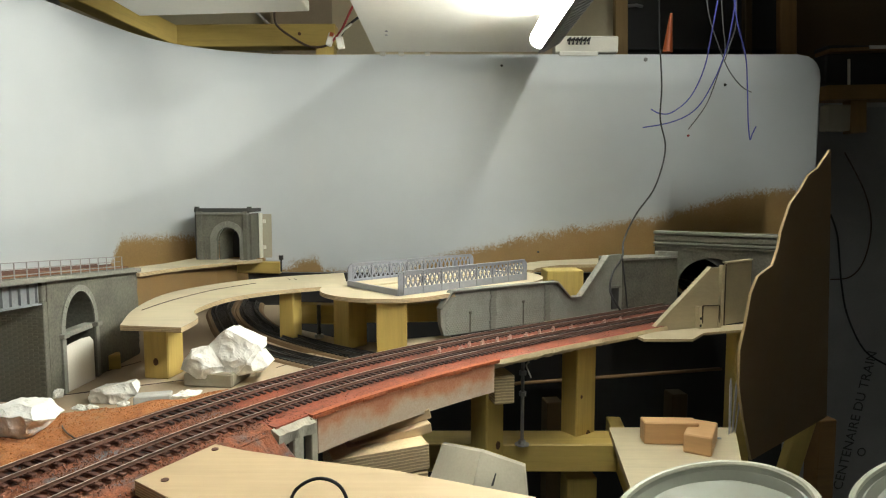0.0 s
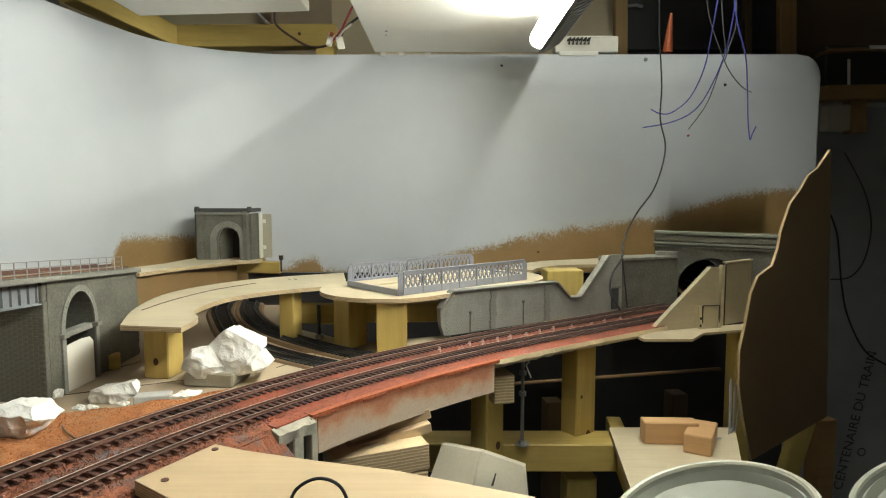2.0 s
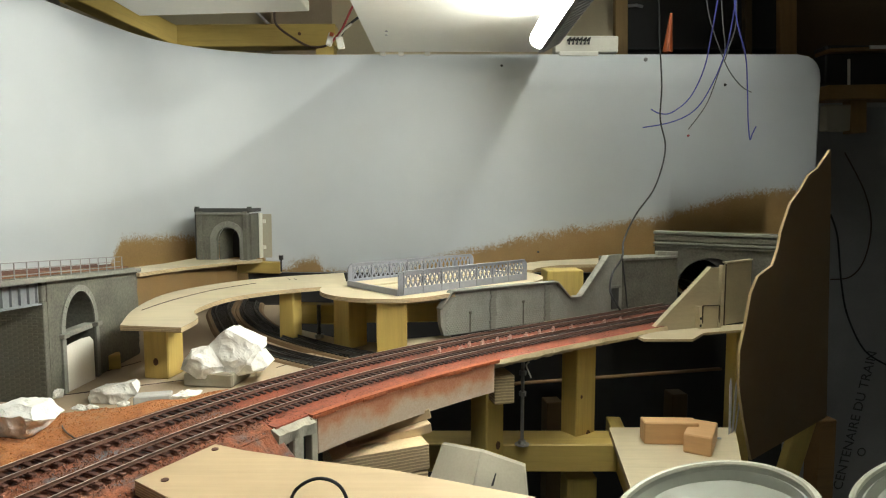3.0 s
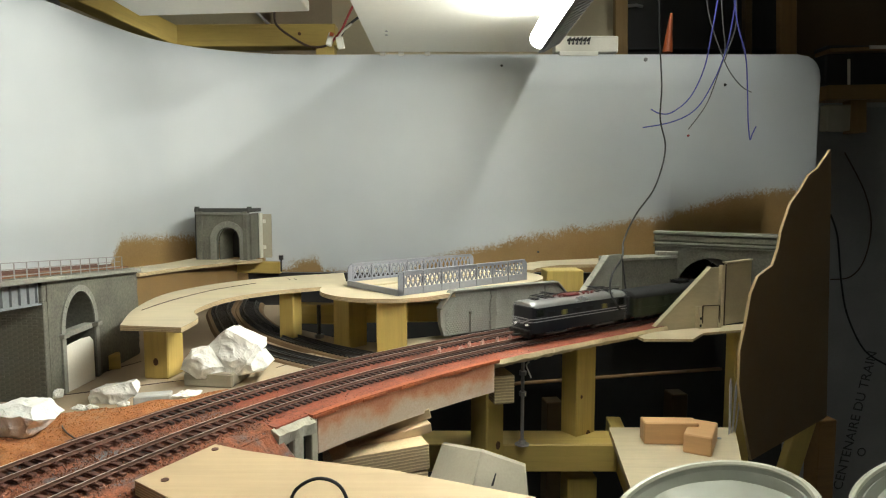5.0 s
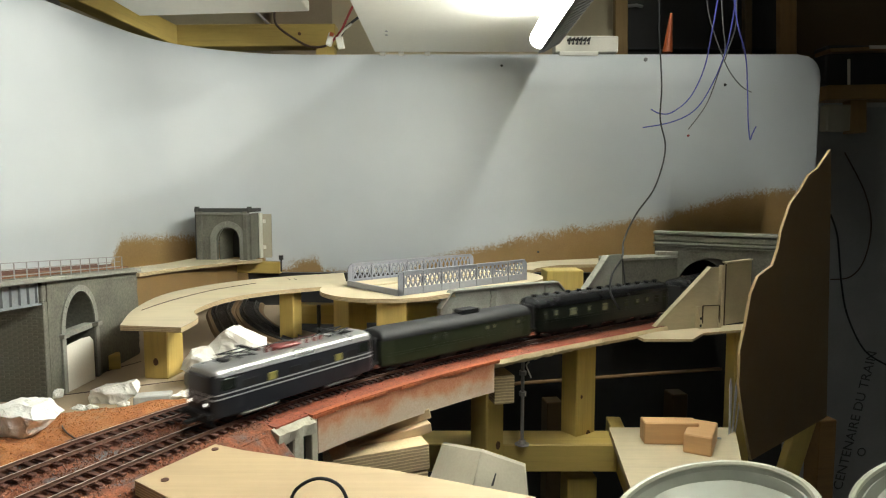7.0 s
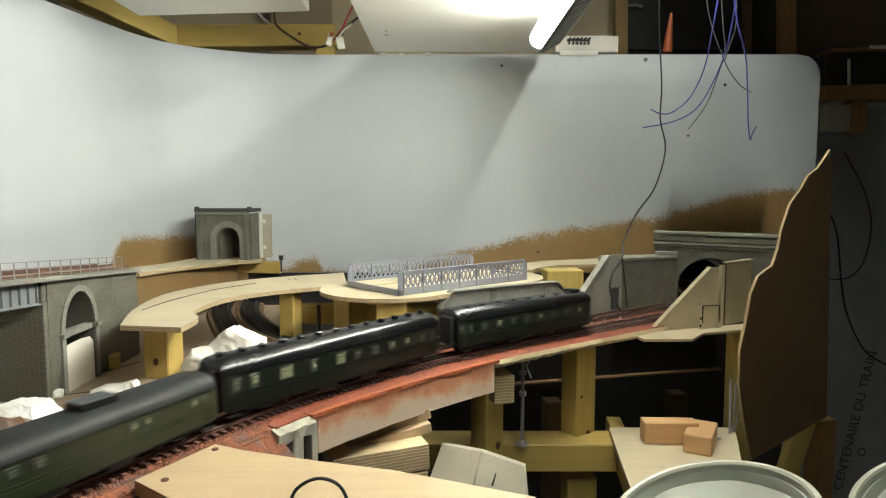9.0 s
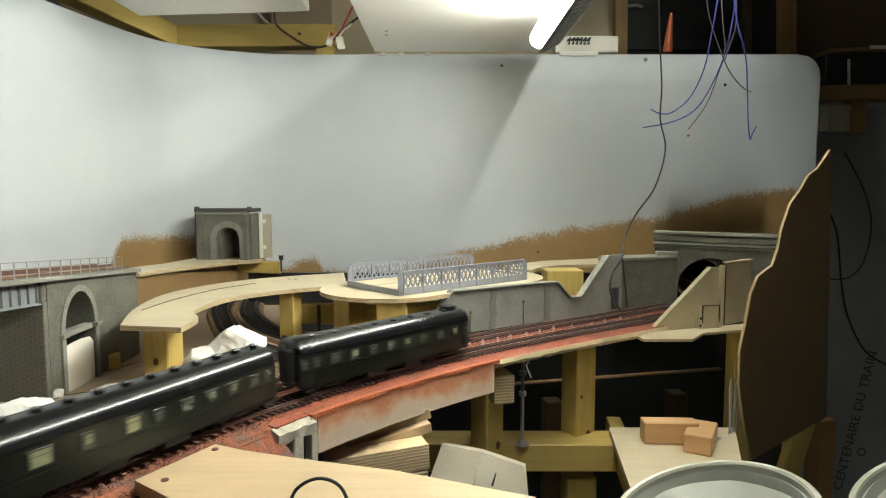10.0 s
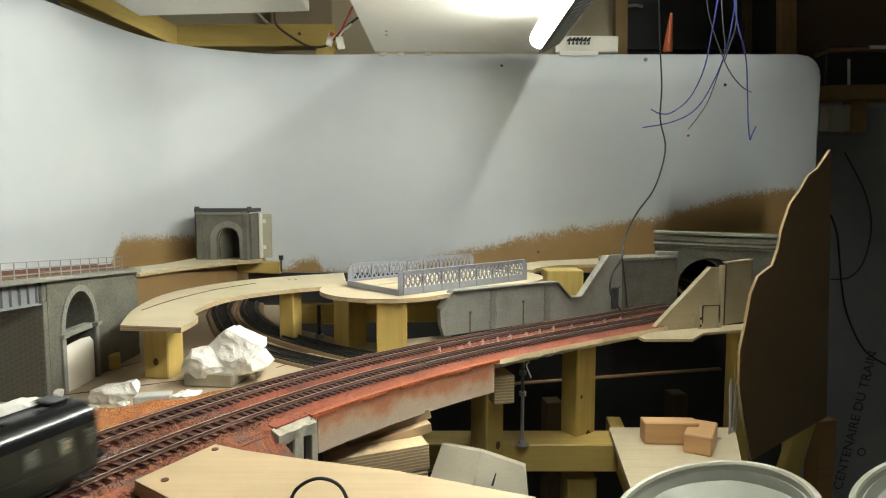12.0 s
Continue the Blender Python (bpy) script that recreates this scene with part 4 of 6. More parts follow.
def build_small_portal():
    t = thing("tunnel_portal", "grey single-track tunnel portal on the plywood ledge", "tunnel portal", pose(-0.352, 1.055, 0.0502, 0, 0, -4))

    def put(u, w, z):
        return (u, w, z)
    cx, half, ring = 0.0020, 0.0197, 0.0095
    bm = bmesh.new()
    pierced_wall(bm, -0.049, 0.034, 0.0, lambda u: 0.078, cx, half, 0.034, 0.0205, 0.010, put)
    jitter(bm, 0.0003, 120)
    part("face", bm, M["stone"], t)
    voussoirs(t, "arch_stone", M["stone_light"], cx, half, 0.034, 0.0205, ring, 0.0014, put, 15)
    for s in (-1, 1):
        part("arch_leg", boxed((ring, 0.004, 0.034), (cx + s * (half + ring / 2), 0.0, 0.017), bevel=0.0004), M["stone_light"], t)
    for u, w in ((-0.0445, 0.010), (0.0315, 0.007)):
        part("pilaster", boxed((w, 0.012, 0.080), (u, 0.003, 0.040), bevel=0.0008), M["stone"], t)
    for u, y in ((-0.050, 0.004), (0.0365, 0.006)):
        part("finial", tube(bmesh.new(), [(u, y, 0.079), (u, y, 0.0835), (u, y, 0.0875)], 0.0048, 12, 0.0036), M["stone_dark"], t, smooth=True)
    part("string_course", boxed((0.086, 0.014, 0.0035), (-0.0075, 0.003, 0.0765), bevel=0.0006), M["stone_light"], t)
    part("parapet", boxed((0.088, 0.010, 0.007), (-0.0070, 0.006, 0.0815), bevel=0.0006), M["stone_dark"], t)
    bm = bmesh.new()
    arc = [(cx - half, 0.0)] + [(cx + a, z) for a, z in arch_points(half, 0.034, 0.0205)] + [(cx + half, 0.0)]
    rows = [[bm.verts.new((u + w * 0.12, w, z)) for u, z in arc] for w in (0.009, 0.050)]
    for k in range(len(arc) - 1):
        bm.faces.new((rows[0][k], rows[0][k + 1], rows[1][k + 1], rows[1][k]))
    ob = part("lining", bm, M["stone"], t)
    sd = ob.modifiers.new("depth", "SOLIDIFY")
    sd.thickness = 0.002
    # Added panel hides the lit backdrop; dark colour stands for shade inside.
    part("back_panel", boxed((0.060, 0.002, 0.062), (0.004, 0.052, 0.031)), M["stone_dark"], t)
    part("side_return", boxed((0.0045, 0.044, 0.076), (0.0355, 0.032, 0.038), bevel=0.0005), M["stone"], t)
    part("return_parapet", boxed((0.008, 0.046, 0.006), (0.0355, 0.030, 0.0815), bevel=0.0006), M["stone_dark"], t)
    part("side_panel", boxed((0.0185, 0.003, 0.074), (0.0475, 0.053, 0.037)), M["grey_card"], t, "pale card side panel")
    part("side_panel", boxed((0.0030, 0.012, 0.076), (0.0405, 0.047, 0.038)), M["white_card"], t, "pale card edge")
    part("side_panel", boxed((0.004, 0.055, 0.082), (-0.0515, 0.030, 0.041)), M["stone_dark"], t)
    for z in (0.018, 0.062):
        part("card_tab", boxed((0.004, 0.003, 0.006), (0.0455, 0.050, z)), M["white_card"], t)


build_small_portal()


# ---- retaining wall, double-track portal and wing walls at the tunnel ----
def plane_put(ax, ay, bx, by):
    d = Vector((bx - ax, by - ay, 0)).normalized()
    n = Vector((-d.y, d.x, 0))
    return lambda u, w, z: tuple(Vector((ax, ay, 0)) + d * u + n * w + Vector((0, 0, z)))


def build_retaining_wall():
    put = plane_put(0.001, 0.737, 0.247, 0.908)
    t = thing("retaining_wall", "grey cast stone retaining wall with pilasters beside the track", "retaining wall")
    outline = [(0.0004, -0.0046), (-0.0044, 0.0098), (-0.0052, 0.0276), (0.0115, 0.047), (0.0702, 0.0467), (0.1789, 0.045), (0.2032, 0.0219), (0.2235, 0.0215), (0.2757, 0.0736), (0.3062, 0.0743), (0.3092, -0.0066)]
    bm = bmesh.new()
    lo = [put(u, 0, max(z, -0.0055)) for u, z in outline]
    d = Vector(put(0, 0.006, 0)) - Vector(put(0, 0, 0))
    prism(bm, lo, d, bevel=0.0)
    part("wall_slab", bm, M["stone_joint"], t)
    bm = bmesh.new()
    # coping strips along the top edges
    for k in (2, 3, 4, 5, 6, 7):
        a, b = Vector(put(outline[k][0], 0.002, outline[k][1])), Vector(put(outline[k + 1][0], 0.002, outline[k + 1][1]))
        v = b - a
        cm = boxed((v.length, 0.011, 0.0022), bevel=0.0004)
        part("coping", cm, M["stone_light"] if k < 6 else M["weathered_edge"], t, at=Matrix.Translation((a + b) / 2) @ v.to_track_quat("X", "Z").to_matrix().to_4x4())
    bm.free()
    rng = random.Random(4)
    for x, y0, y1 in ((872, 510, 582), (968, 501, 566)):
        u0, z1 = {872: (0.0719, 0.0458), 968: (0.1617, 0.0449)}[x]
        for k in range(9):
            zz = -0.004 + (z1 + 0.002) * k / 9
            bm = boxed((rng.uniform(0.0075, 0.0105), 0.003, (z1 + 0.004) / 9 * 0.94), bevel=0.0004)
            part("quoin", bm, M["stone_light"], t, at=Matrix.Translation(put(u0 + rng.uniform(-0.0008, 0.0008), -0.0008, zz + z1 / 18)) @ Matrix.Rotation(math.atan2(0.171, 0.246), 4, "Z"))
    # small stones, joint by joint
    stone = mesh_of(boxed((0.0032, 0.0014, 0.0019), bevel=0.0003), M["stone_wall"], "wall_stone")
    turn = Matrix.Rotation(math.atan2(0.171, 0.246), 4, "Z")
    bm = bmesh.new()
    made = 0
    for row in range(20):
        for col in range(54):
            u = 0.004 + col * 0.0037 + (0.00185 if row % 2 else 0)
            z = -0.003 + row * 0.00238
            top = 0.047 if u < 0.17 else 0.047 - (u - 0.17) * 1.2
            if z > top - 0.004 or (u < 0.016 and z > 0.02 + u * 1.2) or u > 0.20:
                continue
            q = put(u + rng.uniform(-0.0003, 0.0003), 0.0001 + rng.uniform(-0.0002, 0.0002), z)
            if made < 290:
                ob = new("wall_stone", stone)
                ob.parent = t
                ob.matrix_basis = Matrix.Translation(q) @ turn
                made += 1
            else:
                box(bm, (0.0032, 0.0014, 0.0019), q, turn)
    tagged(part("wall_stones", bm, M["stone_wall"], t), kind="stuff")
    for x in ((0.037, 0.0151), (0.1205, 0.0203)):
        u, z = x
        bm = tube(bmesh.new(), [put(u, -0.0015, -0.004), put(u, -0.0015, z + 0.004)], 0.0009, 7)
        tube(bm, [put(u, -0.0015, z + 0.003), put(u, -0.0015, z + 0.006)], 0.0017, 8)
        part("drain_pipe", bm, M["stone"], t)
    # niche, its recess shade put in a dark block, and tall end block
    u, z = (0.2948, 0.027)
    part("niche", boxed((0.013, 0.004, 0.030), put(u - 0.003, -0.0002, 0.013), turn), M["stone_dark"], t)
    part("niche_sill", boxed((0.020, 0.005, 0.003), put(u - 0.004, -0.001, 0.0292), turn), M["stone_light"], t)
    foot = [(0.254, 0.912, -0.006), (0.286, 0.925, -0.006), (0.344, 0.949, -0.006)]
    back = [(foot[2][0] - 0.004, foot[2][1] + 0.03, -0.0055), (foot[0][0] - 0.025, foot[0][1] + 0.04, -0.0055)]
    part("end_block", prism(bmesh.new(), foot + back, (0, 0, 0.0705), bevel=0.0006), M["stone"], t)
    part("block_cap", prism(bmesh.new(), [(p[0], p[1] - 0.002, 0.0652) for p in foot] + [(p[0], p[1], 0.0652) for p in back], (0, 0, 0.003)), M["weathered_edge"], t, "chipped pale coping")
    part("cap_block", boxed((0.03, 0.014, 0.006), (foot[2][0] - 0.012, foot[2][1] + 0.012, 0.071), bevel=0.0008), M["weathered_edge"], t)


build_retaining_wall()


def build_big_portal():
    put = plane_put(0.322, 0.972, 0.455, 0.880)
    t = thing("tunnel_portal", "dark grey double-track tunnel portal with moulded parapet", "tunnel portal")
    bm = bmesh.new()
    pierced_wall(bm, -0.004, 0.170, -0.006, lambda u: 0.100, 0.078, 0.049, 0.018, 0.049, 0.008, put)
    jitter(bm, 0.0003, 100)
    part("face", bm, M["stone"], t)
    voussoirs(t, "arch_stone", M["stone"], 0.078, 0.049, 0.018, 0.049, 0.006, 0.0012, put, 21)
    turn = Matrix.Rotation(math.atan2(-0.092, 0.133), 4, "Z")
    for z, h, w, m in ((0.1015, 0.0050, 0.016, "stone_light"), (0.0935, 0.010, 0.010, "stone"), (0.0860, 0.0030, 0.014, "stone_light"), (0.0815, 0.0022, 0.012, "stone")):
        bm = boxed((0.176, w, h), bevel=min(h, w) * 0.2)
        jitter(bm, 0.0003, 80)
        part("parapet_course", bm, M[m], t, at=Matrix.Translation(put(0.083, 0.002, z)) @ turn)
    # Lining is added; near-black colour and closed end make the inside dark.
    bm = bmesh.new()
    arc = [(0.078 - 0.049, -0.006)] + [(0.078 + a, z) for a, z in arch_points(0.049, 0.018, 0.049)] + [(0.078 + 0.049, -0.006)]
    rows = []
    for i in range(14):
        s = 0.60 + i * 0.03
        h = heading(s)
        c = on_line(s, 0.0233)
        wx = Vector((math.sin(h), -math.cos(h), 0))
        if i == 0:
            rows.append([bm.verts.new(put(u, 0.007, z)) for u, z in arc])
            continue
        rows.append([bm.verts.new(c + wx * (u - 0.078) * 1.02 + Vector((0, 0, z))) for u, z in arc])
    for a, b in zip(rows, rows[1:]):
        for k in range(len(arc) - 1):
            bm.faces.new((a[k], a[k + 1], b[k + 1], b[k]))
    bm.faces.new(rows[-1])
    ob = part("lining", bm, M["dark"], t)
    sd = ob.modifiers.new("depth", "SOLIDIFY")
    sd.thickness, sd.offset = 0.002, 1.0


build_big_portal()


def build_wing():
    put = plane_put(0.261, 0.796, 0.360, 0.824)
    t = thing("wing_wall", "raw laser-cut plywood wing wall with buttress beside the tunnel", "wing wall")
    turn = Matrix.Rotation(math.atan2(0.028, 0.099), 4, "Z")
    n = Vector(put(0, 0.004, 0)) - Vector(put(0, 0, 0))
    outline = [(-0.0028, -0.012), (0.1034, -0.0101), (0.1018, 0.066), (0.0814, 0.0652)]
    part("panel", prism(bmesh.new(), [put(u, 0, z) for u, z in outline], n), M["ply_pale"], t)
    a, b = outline[0], outline[3]
    v = Vector(put(b[0], 0.002, b[1])) - Vector(put(a[0], 0.002, a[1]))
    part("coping", boxed((v.length * 1.02, 0.008, 0.0035), bevel=0.0005), M["ply_pale"], t, "pale sloping coping strip", at=Matrix.Translation((Vector(put(a[0], 0.002, a[1])) + Vector(put(b[0], 0.002, b[1]))) / 2) @ v.to_track_quat("X", "Z").to_matrix().to_4x4())
    u1, z1 = (0.1043, -0.0109)
    put2 = plane_put(*put(u1, 0, 0)[:2], *[(0.426, 0.865, 0.025)[0], (0.426, 0.865, 0.025)[1]])
    part("panel", prism(bmesh.new(), [put2(0.001, 0, -0.009), put2(0.055, 0, -0.009), put2(0.055, 0, 0.071), put2(0.001, 0, 0.070)], n), M["ply_pale"], t)
    part("top_strip", prism(bmesh.new(), [put2(0.0, -0.001, 0.0708), put2(0.056, -0.001, 0.0718), put2(0.056, -0.001, 0.0730), put2(0.0, -0.001, 0.0720)], n * 2.0), M["ply_pale"], t)
    for x in (1227, 1265):
        u, z = {1227: (0.0635, -0.0101), 1265: (0.0897, -0.0093)}[x]
        zt = 0.018
        bm = prism(bmesh.new(), [put(u - 0.003, -0.012, -0.0095), put(u - 0.003, 0, -0.0095), put(u - 0.003, 0, zt), put(u - 0.003, -0.006, zt)], Vector(put(0.004, 0, 0)) - Vector(put(0, 0, 0)))
        part("buttress", bm, M["ply_pale"], t)
    u, z = (0.0756, 0.0039)
    part("buttress_face", boxed((0.022, 0.003, 0.030), put(u, -0.008, 0.004), turn), M["ply_pale"], t)
    u, z = (0.0894, 0.0177)
    part("rib", boxed((0.004, 0.006, 0.078), put((0.0962, 0.0174)[0], -0.003, 0.030), turn), M["ply_pale"], t)
    for y in (563, 577):
        part("slot", boxed((0.0022, 0.0008, 0.0032), put((0.0596, 0.0047)[0], -0.0125, {563: 0.004, 577: -0.005}[y]), turn), M["black"], t)
    for u0, w0, z0, z1 in (((0.1039, 0.0171)[0], -0.0005, -0.009, 0.070), ((0.0885, 0.0178)[0], -0.0100, -0.009, 0.019), ((0.064, 0.0189)[0], -0.0100, -0.009, 0.019)):
        part("burnt_edge", boxed((0.0011, 0.0012, z1 - z0), put(u0, w0, (z0 + z1) / 2), turn), M["burnt"], t)
    part("burnt_edge", boxed((0.0235, 0.0012, 0.0011), put((0.0758, 0.0184)[0], -0.0100, 0.0193), turn), M["burnt"], t)
    # board the wing stands on
    bm = bmesh.new()
    top = [(0.232, 0.763, -0.01), (0.262, 0.789, -0.01), (0.399, 0.84, -0.01), (0.378, 0.802, -0.01), (0.318, 0.782, -0.01), (0.292, 0.748, -0.01), (0.262, 0.748, -0.01), (0.235, 0.748, -0.01)]
    prism(bm, top, (0, 0, -0.0032), 1)
    solid("broken_board", bm, [M["ply_pale"], M["ply_edge"]], "splintered pale plywood board under the wing wall", "board")


build_wing()


def build_profile_board():
    put = plane_put(0.352, 0.740, 0.510, 0.860)
    edge = [(0.0219, -0.1587), (-0.0008, -0.1017), (-0.0142, -0.0588), (-0.0147, -0.019), (-0.0044, 0.0092), (0.0055, 0.0444), (0.0195, 0.063), (0.0534, 0.0739), (0.0655, 0.0937), (0.0707, 0.1139), (0.0918, 0.1477), (0.1168, 0.165), (0.1364, 0.1827), (0.1608, 0.1917), (0.1943, 0.2167), (0.2016, 0.1689), (0.225, -0.1486)]
    pts = [put(u, 0, z) for u, z in edge]
    n = Vector(put(0, 0.0032, 0)) - Vector(put(0, 0, 0))
    bm = prism(bmesh.new(), pts, n, 1)
    solid("profile_board", bm, [M["hardboard"], M["hardboard_edge"]], "dark brown hardboard scenery profile with a wavy sawn edge", "hardboard sheet")


build_profile_board()


# ---- front girder of the bridge and the timber under it ----
def build_fascia():
    t = thing("bridge_fascia", "rust-sprayed board along the front of the bridge", "fascia board")
    bm = bmesh.new()
    ribbon(bm, -0.036, 0.183, 0.006, [(-0.0345, -0.0075), (-0.0310, -0.0075), (-0.0310, -0.0365), (-0.0345, -0.0365)])
    part("board", bm, M["fascia"], t)
    for a, b in ((-0.040, -0.018), (0.013, 0.040), (0.058, 0.083), (0.118, 0.150)):
        bm = bmesh.new()
        ribbon(bm, a, b, 0.006, [(-0.0358, -0.0062), (-0.0330, -0.0055), (-0.0330, -0.0085), (-0.0358, -0.0085)])
        part("lip", bm, M["red_bed"], t)
    bm = bmesh.new()
    ribbon(bm, -0.042, 0.19, 0.006, [(-0.0352, -0.0050), (-0.0300, -0.0050), (-0.0300, -0.0078), (-0.0352, -0.0078)])
    part("top_strip", bm, M["red_bed"], t)
    part("end_block", boxed((0.006, 0.008, 0.038), on_line(-0.040, -0.031, -0.026), Matrix.Rotation(heading(-0.04), 4, "Z"), 0.0005), M["grey_card"], t)
    # plastered abutment
    bm = bmesh.new()
    ribbon(bm, -0.078, -0.041, 0.002, [(-0.0375, -0.0095), (-0.030, -0.0062), (-0.029, -0.0165), (-0.037, -0.0178)])
    jitter(bm, 0.0013, 160)
    t2 = thing("abutment", "roughly plastered abutment at the bridge's end", "abutment")
    part("plaster", bm, M["plaster_grey"], t2)
    part("leg", boxed((0.010, 0.007, 0.042), on_line(-0.058, -0.0335, -0.036), Matrix.Rotation(heading(-0.058), 4, "Z"), 0.001), M["plaster_grey"], t2)
    bm = bmesh.new()
    ribbon(bm, -0.60, -0.074, 0.003, [(-0.066, -0.034), (-0.054, -0.028), (-0.044, -0.0205), (-0.034, -0.0130), (-0.026, -0.0075), (-0.018, -0.0060), (-0.022, -0.034)])
    jitter(bm, 0.0016, 140)
    solid("track_shoulder", bm, M["ballast"], "broken rust-red shoulder of the track bed", "track bed", kind="stuff")


build_fascia()


def build_understructure():
    # stacked offcuts beneath the girder
    for a, b, w, h, mat, lab in (
            ((-0.0806, 0.5450, -0.0543), (-0.0112, 0.5700, -0.0374), 0.034, 0.0090, "ply_warm", "raw pine board lying slantwise on the stack under the bridge"),
            ((-0.0837, 0.5360, -0.0606), (-0.0101, 0.5620, -0.0475), 0.040, 0.0085, "ply_warm", "raw pine board in the stack under the bridge"),
            ((-0.0894, 0.5120, -0.0674), (-0.0116, 0.5400, -0.0648), 0.055, 0.0220, "ply_stack", "thick plywood offcut with layered edge under the bridge"),
            ((-0.0896, 0.5120, -0.0817), (-0.0126, 0.5400, -0.0818), 0.050, 0.0080, "ply_stack", "plywood offcut at the foot of the stack")):
        a, b = Vector(a), Vector(b)
        d = b - a
        bm = boxed((d.length, w, h), bevel=0.0006)
        solid("timber_offcut", bm, M[mat], lab, "timber offcut", Matrix.Translation((a + b) / 2) @ d.to_track_quat("X", "Z").to_matrix().to_4x4() @ Matrix.Translation((0, w / 2, 0)), "stack of offcuts")
    # post with end-grain block under the joint
    post("timber_post", "pine post under the joint of the deck boards", (0.048, 0.69, -0.187), 0.026, 0.026, 0.150, 40, knots=((0.004, 0.075, 0.004),))
    bm = boxed((0.022, 0.03, 0.030), bevel=0.0008)
    solid("end_grain_block", bm, M["end_grain"], "timber block showing its end grain under the deck", "timber block", Matrix.Translation((0.06, 0.672, -0.043)) @ Matrix.Rotation(0.25, 4, "Z"))
    post("timber_post", "tall knotty pine post under the deck board", (0.163, 0.765, -0.150), 0.032, 0.026, 0.137, 34, knots=((0.004, 0.022, 0.0045), (-0.008, 0.07, 0.002)))
    post("timber_post", "pine leg below the cross beam", (0.163, 0.755, -0.42), 0.036, 0.03, 0.245, 5)
    beam("cross_beam", "pine cross beam of the layout frame", (-0.05, 0.745, -0.1435), (0.218, 0.745, -0.1435), 0.045, 0.033, "pine_x", group="frame timbers")
    t = thing("threaded_rod", "steel threaded rod with nuts standing on the cross beam", "threaded rod", pose(0.0905, 0.722, -0.127))
    part("rod", tube(bmesh.new(), [(0, 0, 0), (0, 0, 0.10)], 0.0021, 10), M["metal"], t)
    for z in (0.003, 0.060, 0.084):
        part("nut", tube(bmesh.new(), [(0, 0, z - 0.0025), (0, 0, z + 0.0025)], 0.0042, 6), M["metal"], t)
    part("washer", tube(bmesh.new(), [(0, 0, 0.0002), (0, 0, 0.0012)], 0.0085, 12), M["metal"], t)
    t = thing("threaded_rod", "dark threaded rod standing behind the lower track", "threaded rod", pose(-0.163, 0.842, -0.030))
    part("rod", tube(bmesh.new(), [(0, 0, 0), (0, 0, 0.044)], 0.0026, 10), M["black"], t)
    part("nut", tube(bmesh.new(), [(0, 0, 0), (0, 0, 0.005)], 0.006, 6), M["metal"], t)
    cable("white_wire_end", "short white wire end hanging from the deck edge", [(0.091, 0.672, -0.017), (0.088, 0.672, -0.021), (0.091, 0.672, -0.029), (0.093, 0.672, -0.034)], 0.0007, "white_card")
    beam("frame_rail", "pine rail behind the disc posts", (-0.204, 0.87, -0.001), (-0.139, 0.86, -0.001), 0.02, 0.026, group="frame timbers")
    beam("frame_rail", "pine rail behind the disc posts", (-0.126, 0.86, 0.001), (0.012, 0.86, 0.003), 0.02, 0.026, group="frame timbers")
    # Added black sheet: the deep shade under the deck is its colour.
    tagged(part("dark_underside", boxed((0.62, 0.012, 0.20), (-0.02, 1.10, -0.075)), M["black"]), "unlit space below the deck, drawn as a black board", "board", kind="structure")
    # thin boards under the foot of the retaining wall
    for i, (x0, y0, z) in enumerate(((-0.058, 0.722, -0.0135), (-0.058, 0.712, -0.0205))):
        bm = boxed((0.085, 0.028, 0.004), bevel=0.0005)
        solid("thin_board", bm, M["ply_pale"], "thin pale board under the foot of the wall", "board", Matrix.Translation((x0 + 0.03, y0 + 0.025, z)) @ Matrix.Rotation(0.42 + 0.1 * i, 4, "Z"), "thin boards")
    # lower level in the dark; that darkness is put into the timber's colour
    beam("lower_deck_edge", "plywood edge of the lower storage tracks", (0.085, 1.03, -0.150), (0.467, 1.07, -0.134), 0.010, 0.004, "brown_shaded_timber", "track deck")
    for x, d in ((975, 0.98), (1190, 1.02)):
        a = {975: (0.169, 0.98, -0.333), 1190: (0.374, 1.02, -0.353)}[x]
        post("timber_post", "pine post under the layout, its shade put in the colour", (a[0], a[1], -0.42), 0.026, 0.03, 0.262, 8, "pine_deep_shade")
    # Another added sheet, black in place of the darkness below the layout.
    tagged(part("dark_backing", boxed((1.05, 0.012, 0.62), (0.17, 1.30, -0.30)), M["black"]), "darkness below the layout, drawn as a black board", "board", kind="structure")
    # shelf with two blocks
    t = thing("plywood_shelf", "pale plywood shelf on a pine bearer", "shelf")
    bm = prism(bmesh.new(), [(0.199, 0.758, -0.12), (0.35, 0.758, -0.12), (0.275, 0.558, -0.12), (0.174, 0.558, -0.12)], (0, 0, -0.008), 1)
    part("board", bm, [M["ply"], M["ply_edge"]], t)
    a, b = Vector((0.214, 0.819, -0.145)), Vector((0.19, 0.607, -0.145))
    d = b - a
    part("bearer", boxed((d.length, 0.018, 0.034), bevel=0.001), M["pine_x"], t, at=Matrix.Translation((a + b) / 2 + Vector((0.006, 0, 0))) @ d.to_track_quat("X", "Z").to_matrix().to_4x4())
    solid("wooden_block", boxed((0.060, 0.020, 0.025), (0, 0, 0.0125), bevel=0.0012), M["beech"], "plain beech block lying on the shelf", "wooden block", Matrix.Translation((0.2555, 0.714, -0.12)) @ Matrix.Rotation(-0.05, 4, "Z"), "blocks on the shelf")
